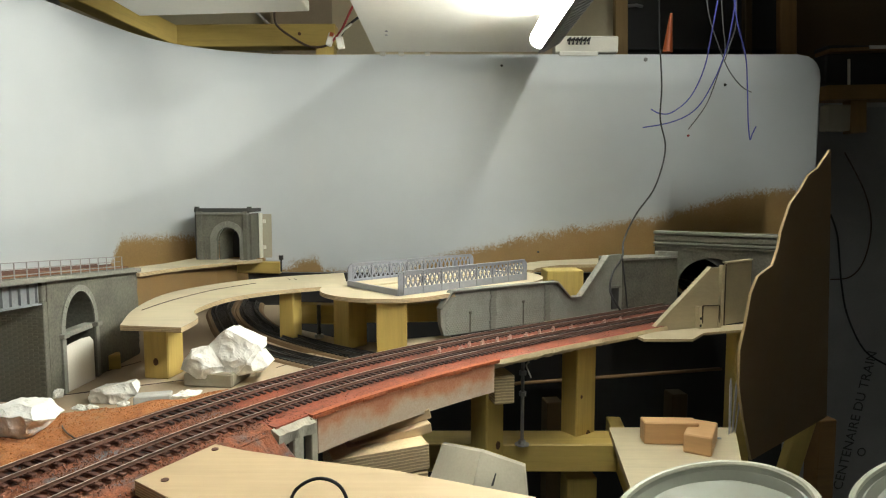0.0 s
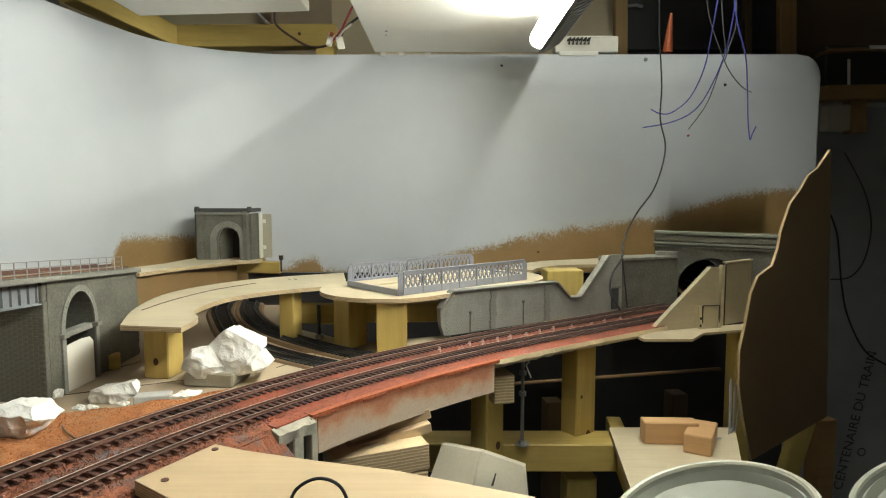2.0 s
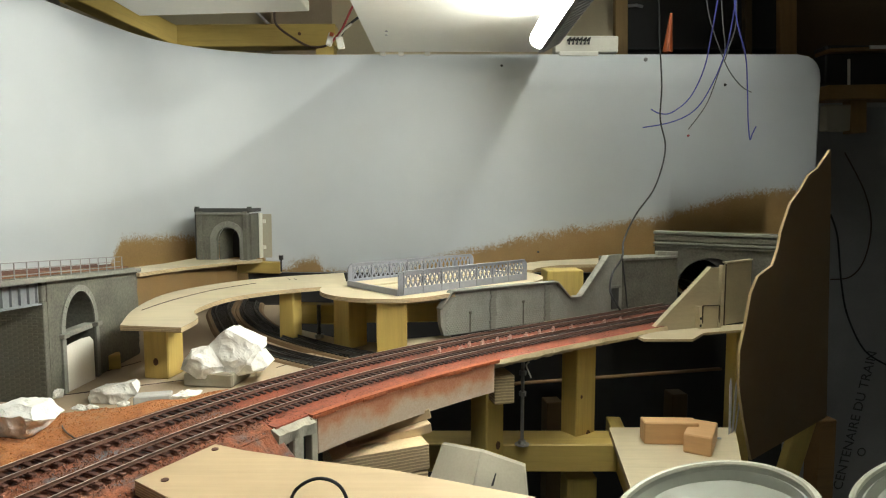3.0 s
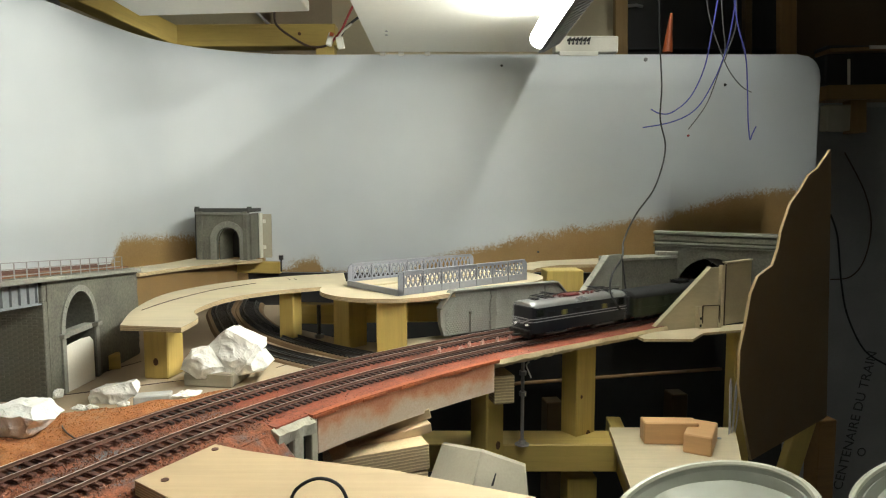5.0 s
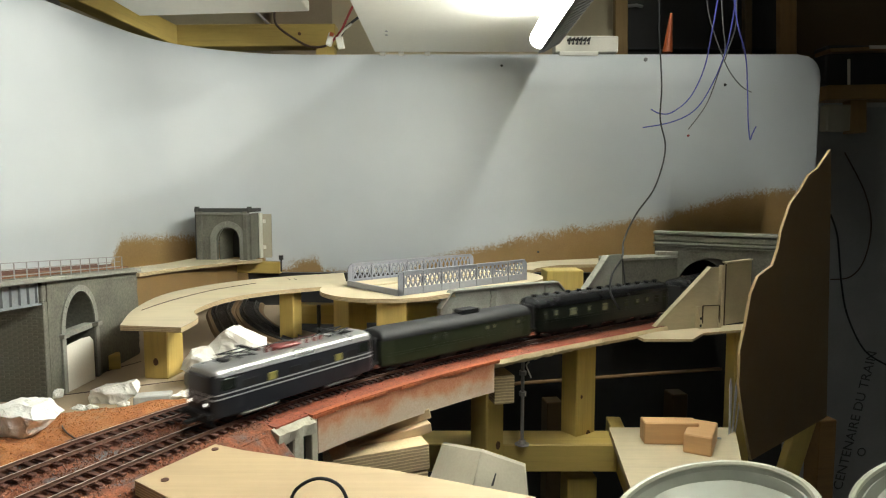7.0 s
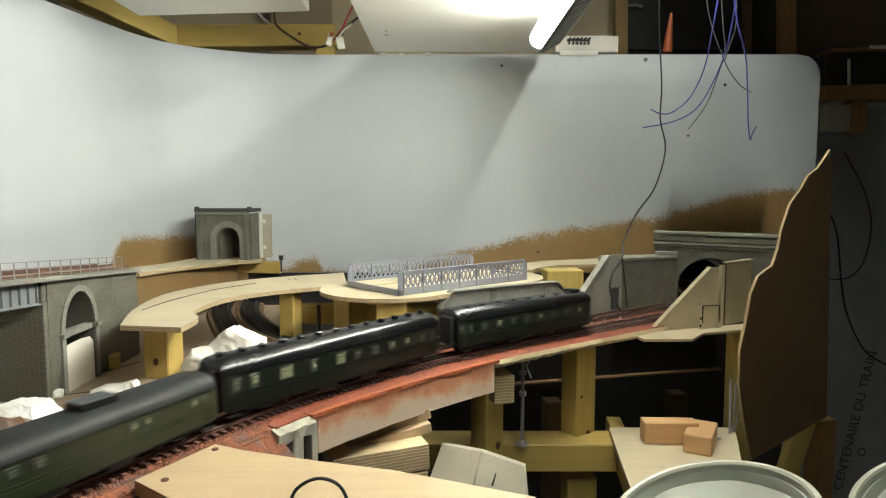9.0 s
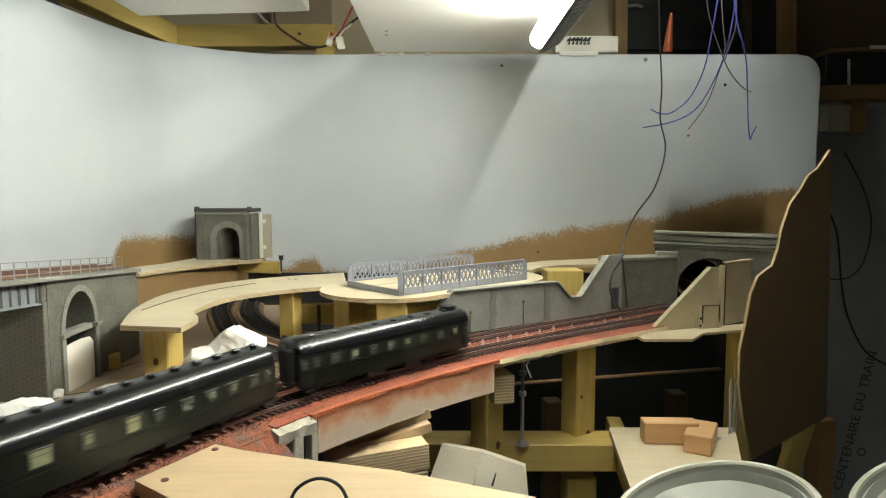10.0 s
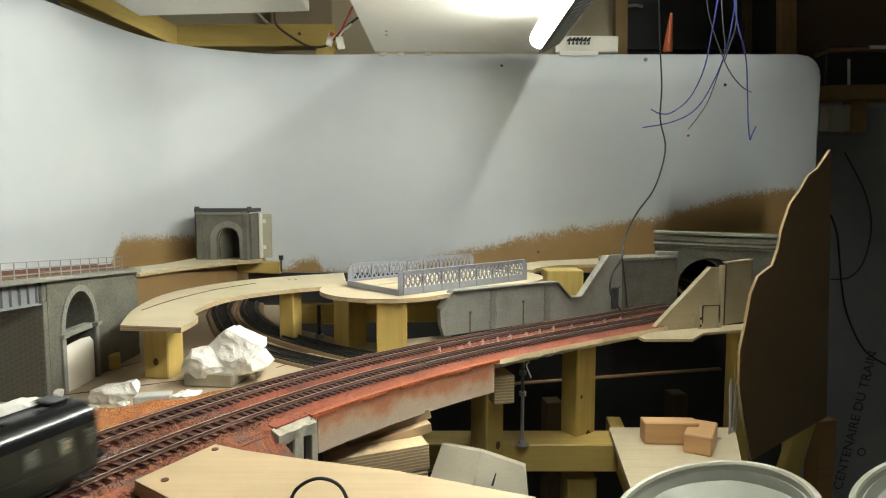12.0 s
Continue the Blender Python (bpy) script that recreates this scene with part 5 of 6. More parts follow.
    solid("wooden_block", boxed((0.029, 0.055, 0.021), (0, 0, 0.0105), bevel=0.0012), M["beech"], "beech block lying slantwise on the shelf", "wooden block", Matrix.Translation((0.286, 0.700, -0.12)) @ Matrix.Rotation(-0.50, 4, "Z"), "blocks on the shelf")
    for x, y in ((1258, 796), (1272, 776)):
        p = {1258: (0.293, 0.69, -0.12), 1272: (0.316, 0.723, -0.12)}[x]
        solid("screw_head", tube(bmesh.new(), [p, (p[0], p[1], -0.1192)], 0.0028, 10), M["metal"], "dark screw head in the plywood shelf", "screw")
    post("timber_post", "pine post beside the hardboard profile", (0.385, 0.83, -0.257), 0.024, 0.024, 0.24, 6)
    for i in range(3):
        bm = prism(bmesh.new(), [(0, 0, 0), (0.010, 0.02, 0), (0.010, 0.02, 0.080), (0.002, 0.006, 0.096), (-0.002, 0.0, 0.088)], (0.0008, 0, 0))
        solid("paper_sheet", bm, M["paper"], "white paper sheet standing on edge beside the shelf", "paper", Matrix.Translation(Vector((0.333, 0.735, -0.151)) + Vector((0.0035 * i, 0.004 * i, 0.0))) @ Matrix.Rotation(0.06 * i, 4, "Y"), "loose papers")
    beam("diagonal_brace", "slanting pine brace behind the hardboard profile", (0.497, 0.93, -0.299), (0.532, 0.93, -0.169), 0.02, 0.026)
    # The leg's brown tone holds the shade behind the profile.
    post("timber_post", "pine leg behind the hardboard profile, darkened as if in shade", (0.586, 0.98, -0.426), 0.03, 0.03, 0.24, 10, "brown_shaded_timber")
    # folded card box
    t = thing("card_box", "folded grey-beige card box under the bridge", "cardboard box")
    f1 = [(-0.001, 0.6, -0.078), (0.034, 0.56, -0.069), (0.023, 0.53, -0.096), (-0.015, 0.572, -0.107)]
    f2 = [(0.034, 0.56, -0.069), (0.075, 0.58, -0.091), (0.076, 0.559, -0.121), (0.023, 0.528, -0.1)]
    part("box_side", prism(bmesh.new(), f1, (0.002, 0.006, 0)), M["grey_card"], t)
    part("box_side", prism(bmesh.new(), f2, (0.002, 0.006, 0)), M["grey_card"], t)
    part("slot", prism(bmesh.new(), [(0.046, 0.553, -0.086), (0.047, 0.553, -0.086), (0.044, 0.548, -0.095), (0.042, 0.548, -0.095)], (0, 0.001, 0)), M["black"], t)


build_understructure()


# ---- plaster rocks ----
def rock(label, centre, size, seed, facets=26, flat=0.0, mat="plaster", turn=0.0):
    """A broken lump: convex hull of scattered points, roughened."""
    rng = random.Random(seed)
    bm = bmesh.new()
    for i in range(facets):
        v = Vector((rng.gauss(0, 1), rng.gauss(0, 1), rng.gauss(0, 1))).normalized()
        r = rng.uniform(0.75, 1.0)
        z = v.z * r
        bm.verts.new((v.x * r * size[0] / 2, v.y * r * size[1] / 2, max(z, -0.45) * size[2] / 1.45 + size[2] * 0.31))
    res = bmesh.ops.convex_hull(bm, input=bm.verts)
    bmesh.ops.delete(bm, geom=[v for v in bm.verts if not v.link_faces], context="VERTS")
    bmesh.ops.subdivide_edges(bm, edges=bm.edges, cuts=6, use_grid_fill=True)
    k = max(size)
    for v in bm.verts:
        v.co += noise.noise_vector(v.co * (3.2 / k) + Vector((seed, 0, 0))) * k * 0.075 + noise.noise_vector(v.co * (9 / k)) * k * 0.028 + noise.noise_vector(v.co * (30 / k)) * k * 0.009
        crease = abs(noise.noise(v.co * (5.5 / k) + Vector((0, seed, 3)))) + 0.45 * abs(noise.noise(v.co * (13 / k) + Vector((seed, 5, 0))))
        v.co *= 1.0 + 0.20 * (crease - 0.3)
    return solid("plaster_rock", bm, M[mat], label, "rock", Matrix.Translation(centre) @ Matrix.Rotation(turn, 4, "Z"), "plaster rocks")


def broken_rock(label, lumps, seed, rough=0.0011):
    """A cast plaster rock of a few broken lumps: (outline of x, z; place and depth in y; ridge height)."""
    rng = random.Random(seed)
    whole = bmesh.new()
    for outline, y, deep, ridge in lumps:
        bm = bmesh.new()
        mx = sum(q[0] for q in outline) / len(outline)
        mz = sum(q[1] for q in outline) / len(outline)
        for x, z in outline:
            bm.verts.new((x, y + rng.uniform(-0.1, 0.3) * deep, z))
            bm.verts.new((mx + (x - mx) * 0.86, y + deep * rng.uniform(0.8, 1.0), mz + (z - mz) * 0.84))
        for k in range(4):
            x, z = rng.choice(outline)
            f = rng.uniform(0.25, 0.6)
            bm.verts.new((mx + (x - mx) * f, y - ridge * rng.uniform(0.5, 1.0), mz + (z - mz) * f))
        bmesh.ops.convex_hull(bm, input=bm.verts)
        bmesh.ops.delete(bm, geom=[v for v in bm.verts if not v.link_faces], context="VERTS")
        bmesh.ops.subdivide_edges(bm, edges=bm.edges, cuts=9, use_grid_fill=True)
        for v in bm.verts:
            q = v.co + Vector((seed, 0, 0))
            crease = abs(noise.noise(q * 45)) + 0.5 * abs(noise.noise(q * 110 + Vector((3, 1, 4))))
            v.co += noise.noise_vector(q * 28) * rough * 1.5 + noise.noise_vector(q * 160) * rough * 0.5
            v.co.y += (crease - 0.25) * rough * 3.0
        me = bpy.data.meshes.new("lump")
        bm.to_mesh(me)
        bm.free()
        whole.from_mesh(me)
        bpy.data.meshes.remove(me)
    ob = solid("plaster_rock", whole, M["plaster"], label, "rock", group="plaster rocks")
    return ob


broken_rock("large white plaster rock on a foam block", [([(-0.214, 0.026), (-0.183, 0.010), (-0.181, 0.003), (-0.193, -0.007), (-0.213, -0.029), (-0.225, -0.025), (-0.242, -0.013), (-0.247, -0.002), (-0.234, 0.006)], 0.632, 0.050, 0.005), ([(-0.250, 0.007), (-0.232, 0.009), (-0.212, -0.011), (-0.216, -0.027), (-0.243, -0.020), (-0.259, -0.013), (-0.256, -0.003)], 0.626, 0.030, 0.008), ([(-0.182, 0.004), (-0.173, -0.011), (-0.178, -0.016), (-0.196, -0.021), (-0.212, -0.024), (-0.193, -0.005)], 0.628, 0.035, 0.004)], 3, 0.0016)
broken_rock("long white plaster slab at the edge of the scatter", [([(-0.320, -0.026), (-0.318, -0.018), (-0.311, -0.015), (-0.305, -0.017), (-0.291, -0.010), (-0.284, -0.009), (-0.277, -0.017), (-0.278, -0.020), (-0.296, -0.030), (-0.308, -0.036), (-0.317, -0.034)], 0.575, 0.016, 0.004)], 8, 0.0022)
broken_rock("white plaster rock lying on the orange scatter", [([(-0.312, 0.012), (-0.293, 0.014), (-0.282, 0.013), (-0.276, 0.009), (-0.270, 0.004), (-0.275, -0.001), (-0.288, -0.008), (-0.314, -0.012)], 0.430, 0.030, 0.004)], 5, 0.0024)
bm = boxed((0.050, 0.045, 0.014), (0, 0, 0.007), bevel=0.0015)
bmesh.ops.subdivide_edges(bm, edges=bm.edges, cuts=3, use_grid_fill=True)
jitter(bm, 0.0015, 70)
solid("foam_block", bm, M["plaster_side"], "buff foam block under the large plaster rock", "foam block", Matrix.Translation((-0.228, 0.646, -0.03)) @ Matrix.Rotation(-0.12, 4, "Z"))
rock("small white plaster crumb on the card", (-0.312, 0.543, -0.026), (0.016, 0.010, 0.006), 5, 14)
rock("small white plaster crumb on the card", (-0.301, 0.544, -0.026), (0.014, 0.010, 0.007), 6, 14)
rock("small white plaster crumb on the card", (-0.279, 0.552, -0.026), (0.014, 0.008, 0.008), 8, 14)
rock("thin white plaster slab beside the track", (-0.227, 0.561, -0.02), (0.034, 0.012, 0.006), 9, 16, turn=0.75)
rock("white plaster crumb beside the viaduct pier", (-0.36, 0.591, -0.03), (0.016, 0.016, 0.010), 14, 14)
bm = boxed((0.030, 0.016, 0.010), (0, 0, 0.005), bevel=0.001)
jitter(bm, 0.0012, 80)
solid("plaster_block", bm, M["grey_plaster"], "grey and white plaster block beside the track", "rock", Matrix.Translation((-0.259, 0.567, -0.028)) @ Matrix.Rotation(0.3, 4, "Z"))


# ---- trackside bits ----
def grains(bm, rng, p, r):
    """One small broken stone."""
    pts = [Vector((1, 0, 0)), Vector((-1, 0, 0)), Vector((0, 1, 0)), Vector((0, -1, 0)), Vector((0, 0, 1)), Vector((0, 0, -1))]
    q = Euler((rng.uniform(0, 6), rng.uniform(0, 6), rng.uniform(0, 6))).to_matrix()
    vs = [bm.verts.new(p + q @ (v * r * rng.uniform(0.55, 1.15))) for v in pts]
    for a in (0, 1):
        for b in (2, 3):
            for c in (4, 5):
                bm.faces.new((vs[a], vs[b], vs[c]))


def build_ballast():
    rng = random.Random(12)
    bm = bmesh.new()
    for i in range(5200):
        s = -0.30 + 0.24 * rng.random() ** 0.9
        o = rng.uniform(-0.030, 0.066)
        near_rail = min(abs(abs(o) - 0.00825), abs(abs(o - TRACK_GAP) - 0.00825))
        if near_rail < 0.0016:
            continue
        sl = abs(o) < 0.0142 or abs(o - TRACK_GAP) < 0.0142
        grains(bm, rng, on_line(s, o, -0.0048 if sl else (-0.0050 if o > -0.022 else -0.0075)), rng.uniform(0.0004, 0.0010))
    for i in range(1800):
        s = rng.uniform(-0.06, 0.45)
        o = rng.uniform(0.0145, 0.032) if rng.random() < 0.7 else rng.uniform(-0.030, -0.015)
        grains(bm, rng, on_line(s, o, -0.0053), rng.uniform(0.0003, 0.0007))
    tagged(part("ballast_stones", bm, M["grains"]), "loose rust and grey ballast stones between the rails", "ballast", kind="stuff")
    bm = bmesh.new()
    for i in range(4200):
        s = rng.uniform(-0.32, -0.04)
        reach = 0.190 if s < -0.16 else (0.190 - 0.078 * (s + 0.16) / 0.07 if s < -0.09 else 0.112 - 0.040 * (s + 0.09) / 0.06)
        f = rng.random() ** 0.8 * 0.86
        p = on_line(s, 0.066 + (reach - 0.066) * f, -0.0052 - 0.004 * f)
        p.z += noise.noise(p * 45) * 0.0030
        grains(bm, rng, p, rng.uniform(0.0004, 0.0011))
    tagged(part("scatter_grains", bm, M["scatter_grains"]), "coarse orange scatter grains on the bank", "scatter", kind="stuff")


build_ballast()


def build_card_sheet():
    t = thing("card_sheet", "buff card sheet with pencil marks beside the track", "card")
    bm = prism(bmesh.new(), [(-0.209, 0.716, -0.028), (-0.204, 0.749, -0.028), (-0.115, 0.757, -0.028), (-0.091, 0.716, -0.028), (-0.154, 0.611, -0.028), (-0.179, 0.611, -0.028)], (0, 0, -0.0016))
    part("sheet", bm, M["card_light"], t)
    for a, b in (((-0.187, 0.713, -0.028), (-0.155, 0.689, -0.028)), ((-0.18, 0.689, -0.028), (-0.164, 0.715, -0.028)), ((-0.151, 0.682, -0.028), (-0.149, 0.751, -0.028)), ((-0.141, 0.687, -0.028), (-0.138, 0.751, -0.028))):
        part("pencil_mark", tube(bmesh.new(), [a, b], 0.0006, 4), M["sleeper_dark"], t)
    t = thing("card_seam", "dark joints between the card sheets on the baseboard", "joint")
    for a, b in (((-0.359, 0.599, -0.03), (-0.259, 0.651, -0.03)), ((-0.371, 0.659, -0.03), (-0.342, 0.722, -0.03))):
        part("joint", tube(bmesh.new(), [a, b], 0.0007, 4), M["sleeper_dark"], t)
    cable("brown_wire", "thin brown wire curled on the orange scatter", [(-0.284, 0.478, -0.008), (-0.278, 0.461, -0.007), (-0.264, 0.442, -0.006), (-0.249, 0.427, -0.005)], 0.0006, "cable_brown")
    solid("timber_block", boxed((0.016, 0.014, 0.016), (0, 0, 0.008), bevel=0.0008), M["pine_x"], "small pine block behind the viaduct's foot", "timber block", Matrix.Translation((-0.36, 0.694, -0.03)) @ Matrix.Rotation(0.5, 4, "Z"))


build_card_sheet()


def build_bits():
    rng = random.Random(2)
    for s in (0.165, 0.185, 0.205, 0.222, 0.243, 0.262, 0.285, 0.31, 0.335, 0.36, 0.39, 0.42, 0.45):
        p = on_line(s, 0.0233 + rng.uniform(-0.006, 0.006), -0.0053)
        bm = boxed((0.0042, 0.0030, 0.0036), (0, 0, 0.0018), bevel=0.0005)
        box(bm, (0.0022, 0.0018, 0.0018), (0.0006, 0, 0.0044))
        solid("point_motor_clip", bm, M["clip"], "small pinkish clip fixed between the tracks", "track clip", Matrix.Translation(p) @ Matrix.Rotation(heading(s) + rng.uniform(-0.6, 0.6), 4, "Z"), "clips between the tracks")
    # foreground board, wire and tubs
    t = thing("front_board", "sawn plywood board with a knot lying before the track", "board")
    bm = prism(bmesh.new(), [(-0.147, 0.407, -0.001), (-0.174, 0.354, -0.001), (-0.126, 0.318, -0.001), (0.06, 0.304, -0.001), (0.049, 0.334, -0.001), (-0.028, 0.367, -0.001), (-0.077, 0.381, -0.001), (-0.126, 0.397, -0.001)], (0, 0, -0.0085), 1)
    part("board", bm, [M["ply_warm"], M["ply_edge"]], t)
    for x in (0, 1):
        p = ((-0.144, 0.398, -0.001), (-0.157, 0.354, -0.001))[x]
        bm = tube(bmesh.new(), [p, (p[0], p[1], -0.0004)], 0.0022, 12)
        part("knot", bm, M["sleeper"], t)
    cable("wire_loop", "thin black wire loop standing on the front board", [(-0.077, 0.31, 0.002), (-0.073, 0.31, 0.014), (-0.062, 0.31, 0.02), (-0.051, 0.31, 0.016), (-0.045, 0.31, 0.002)], 0.0009, "cable_black")
    for c, r, top, lean, lab in (((0.1355, 0.3155), 0.050, 0.0004, -16.0, "tilted whitish plastic tub with a rolled rim"), ((0.266, 0.3137), 0.0543, 0.0050, -20.0, "steeply tilted whitish plastic tub with a rolled rim")):
        t = thing("plastic_tub", lab, "plastic tub", pose(c[0], c[1], top, 0, lean, 0), "plastic tubs")
        bm = bmesh.new()
        prof = [(r * 0.86, -0.10), (r * 0.95, -0.010), (r * 0.97, -0.004), (r, -0.001), (r * 0.985, 0.0012), (r * 0.95, 0.0), (r * 0.93, -0.0030), (r * 0.91, -0.0032), (r * 0.895, -0.0018), (r * 0.88, -0.0030), (r * 0.84, -0.0065), (r * 0.62, -0.0055), (r * 0.3, -0.0062), (0.001, -0.0060)]
        rings = [[bm.verts.new((q * math.cos(a), q * math.sin(a), z)) for a in (2 * math.pi * i / 72 for i in range(72))] for q, z in prof]
        for a, b in zip(rings, rings[1:]):
            for i in range(72):
                bm.faces.new((a[i], a[(i + 1) % 72], b[(i + 1) % 72], b[i]))
        for v in bm.verts:
            if v.co.z > -0.02 and v.co.xy.length < r * 0.87:
                v.co.z += noise.noise(v.co * 55) * 0.0016
        part("bowl", bm, M["tub"], t, smooth=True)
        bm = tube(bmesh.new(), [(r * 0.985 * math.cos(a), r * 0.985 * math.sin(a), -0.0004) for a in (2 * math.pi * i / 72 for i in range(73))], 0.0021, 8)
        part("rim", bm, M["tub_rim"], t, "cream rolled rim", smooth=True)


build_bits()


# ---- cellar wall at the side ----
def build_side_wall():
    beam("wall_shelf", "pine shelf board on the cellar wall", (0.811, 1.42, 0.371), (1.039, 1.42, 0.374), 0.06, 0.030, "pine_shaded", "shelf")
    beam("shelf_bracket", "pine block under the wall shelf", (0.885, 1.42, 0.359), (0.889, 1.42, 0.288), 0.03, 0.035, "pine_shaded", "bracket")
    tagged(part("junction_box", boxed((0.050, 0.03, 0.055), (0.845, 1.42, 0.32), bevel=0.002), M["grey_card"]), "grey junction box under the wall shelf", "junction box")
    tagged(part("radiator_black", boxed((0.20, 0.05, 0.085), (0.928, 1.46, 0.435), bevel=0.003), M["black"]), "black metal case standing on the wall shelf", "metal case")
    beam("upper_shelf", "thin board over the black case", (0.822, 1.44, 0.462), (1.048, 1.44, 0.469), 0.06, 0.008, "brown_shaded_timber", "shelf")
    solid("white_rod", tube(bmesh.new(), [(0.859, 1.4, 0.386), (0.856, 1.4, 0.441)], 0.0028, 10), M["white_card"], "white rod standing on the wall shelf", "rod")
    tagged(part("label_strip", boxed((0.04, 0.003, 0.007), (0.925, 1.41, 0.468)), M["white_card"]), "white label strip on the upper shelf", "label")
    # poster with upright lettering
    t = thing("wall_poster", "dark grey poster with upright lettering on the cellar wall", "poster")
    part("sheet", boxed((0.50, 0.002, 1.25), (1.22, 1.745, -0.24)), M["poster"], t)
    for text, a, size in (("CENTENAIRE DU TRAIN", (1.108, 1.742, -0.665), 0.0370), ("O", (1.166, 1.742, -0.570), 0.033)):
        cu = bpy.data.curves.new("lettering", "FONT")
        cu.body, cu.size, cu.extrude = text, size, 0.0004
        ob = new("lettering", cu)
        dg = bpy.context.evaluated_depsgraph_get()
        me = bpy.data.meshes.new_from_object(ob.evaluated_get(dg))
        bpy.data.objects.remove(ob)
        me.materials.clear()
        me.materials.append(M["ink"])
        ob = new("lettering", me)
        ob.parent = t
        ob.matrix_basis = Matrix.Translation(a) @ Matrix.Rotation(radians(90), 4, "X") @ Matrix.Rotation(radians(79), 4, "Z")


build_side_wall()


# ---- the train ----
def roof_arc(half, gutter, top, n=10, power=2.4):
    """Points of a vehicle roof from one gutter over the crown to the other."""
    out = []
    for i in range(n + 1):
        a = math.pi * i / n
        c, s = math.cos(a), math.sin(a)
        out.append((-half * math.copysign(abs(c) ** (2 / power), c), gutter + (top - gutter) * abs(s) ** (2 / power)))
    return out


def loft(bm, sections):
    """Join cross-sections [(x, [(y, z), ...])] into a closed skin."""
    rings = [[bm.verts.new((x, y, z)) for y, z in sec] for x, sec in sections]
    n = len(rings[0])
    for a, b in zip(rings, rings[1:]):
        for j in range(n):
            bm.faces.new((a[j], a[(j + 1) % n], b[(j + 1) % n], b[j]))
    bm.faces.new(rings[0])
    bm.faces.new(rings[-1][::-1])
    return bm


def wheel_mesh(r):
    bm = tube(bmesh.new(), [(0, -0.0014, 0), (0, 0.0010, 0)], r, 18)
    tube(bm, [(0, 0.0010, 0), (0, 0.0018, 0)], r * 1.12, 18)
    return mesh_of(bm, TM["wheel"], "wheel", True)


TM = dict(
    loco=plain("loco_green", (0.013, 0.014, 0.018), 0.34, 0.0, var=0.12, relief=0),
    loco_roof=plain("loco_roof_silver", (0.42, 0.42, 0.41), 0.30, 0.75, var=0.10, relief=0),
    chrome=plain("chrome_line", (0.36, 0.36, 0.37), 0.35, 0.1, var=0.05, relief=0),
    glass=plain("dark_cab_glass", (0.015, 0.018, 0.015), 0.08, var=0.1, relief=0),
    lit=plain("yellow_louvre", (0.27, 0.24, 0.06), 0.5, var=0.1, relief=0),
    coach=plain("coach_green", (0.007, 0.0095, 0.006), 0.38, var=0.15, relief=0),
    van=plain("van_green", (0.017, 0.023, 0.009), 0.45, var=0.15, relief=0),
    coach_roof=plain("coach_roof_black", (0.008, 0.008, 0.009), 0.24, var=0.15, relief=0),
    van_roof=plain("van_roof_grey", (0.007, 0.007, 0.007), 0.65, var=0.15, relief=0),
    # Pane grey stands in for reflections on the glass.
    pane=plain("coach_pane", (0.08, 0.085, 0.065), 0.10, var=0.4, coarse=60, relief=0),
    curtain=plain("pale_blind", (0.22, 0.22, 0.125), 0.35, var=0.3, coarse=200, relief=0),
    under=plain("underframe_black", (0.010, 0.010, 0.010), 0.6, var=0.2, relief=0),
    wheel=plain("wheel_steel", (0.03, 0.028, 0.027), 0.45, 0.6, var=0.2, relief=0),
    step=plain("step_grey", (0.10, 0.10, 0.10), 0.4, 0.3, var=0.3, relief=0),
    red=plain("insulator_red", (0.15, 0.022, 0.018), 0.5, var=0.2, relief=0),
    head=glow("headlight", (1.0, 0.98, 0.92), 2.2),
    bellows=plain("gangway_rubber", (0.012, 0.012, 0.012), 0.8, var=0.2, relief=0),
)


def bogie(parent, x, wheel, r, base, frame_len, plate=True):
    """A bogie on its vehicle: side frames, beam and four wheels."""
    bm = bmesh.new()
    for side in (-1, 1):
        box(bm, (frame_len, 0.0022, 0.0045), (x, side * 0.0125, 0.0075), bevel=0.0005)
        for dx in (-base / 2, base / 2):
            box(bm, (0.006, 0.003, 0.005), (x + dx, side * 0.0128, 0.0068), bevel=0.0008)
        box(bm, (0.012, 0.003, 0.003), (x, side * 0.0130, 0.0055), bevel=0.0006)
    box(bm, (0.010, 0.025, 0.004), (x, 0, 0.009))
    b = part("bogie", bm, TM["under"], parent)
    for dx in (-base / 2, base / 2):
        for side in (-1, 1):
            w = new("wheel", wheel)
            w.parent = b
            w.matrix_basis = Matrix.Translation((x + dx, side * 0.00825, r)) @ (Matrix() if side < 0 else Matrix.Rotation(math.pi, 4, "Z"))
    return b


def pantograph(parent, x, way):
    bm = bmesh.new()
    z = 0.0465
    for y in (-0.006, 0.006):
        tube(bm, [(x - way * 0.013, y, z), (x + way * 0.013, y * 0.8, z + 0.003)], 0.0006, 5)
        tube(bm, [(x + way * 0.013, y * 0.8, z + 0.003), (x - way * 0.010, y * 0.6, z + 0.0045)], 0.0005, 5)
    for dx in (-0.013, 0.0, 0.013):
        tube(bm, [(x + dx, -0.008, z), (x + dx, 0.008, z)], 0.0006, 5)
    tube(bm, [(x - way * 0.010, -0.011, z + 0.0045), (x - way * 0.010, 0.011, z + 0.0045)], 0.0008, 5)
    tube(bm, [(x - way * 0.0125, -0.011, z + 0.0045), (x - way * 0.0125, 0.011, z + 0.0045)], 0.0008, 5)
    box(bm, (0.007, 0.009, 0.003), (x + way * 0.011, 0, z - 0.001), bevel=0.0006)
    part("pantograph", bm, TM["under"], parent, "folded dark pantograph")


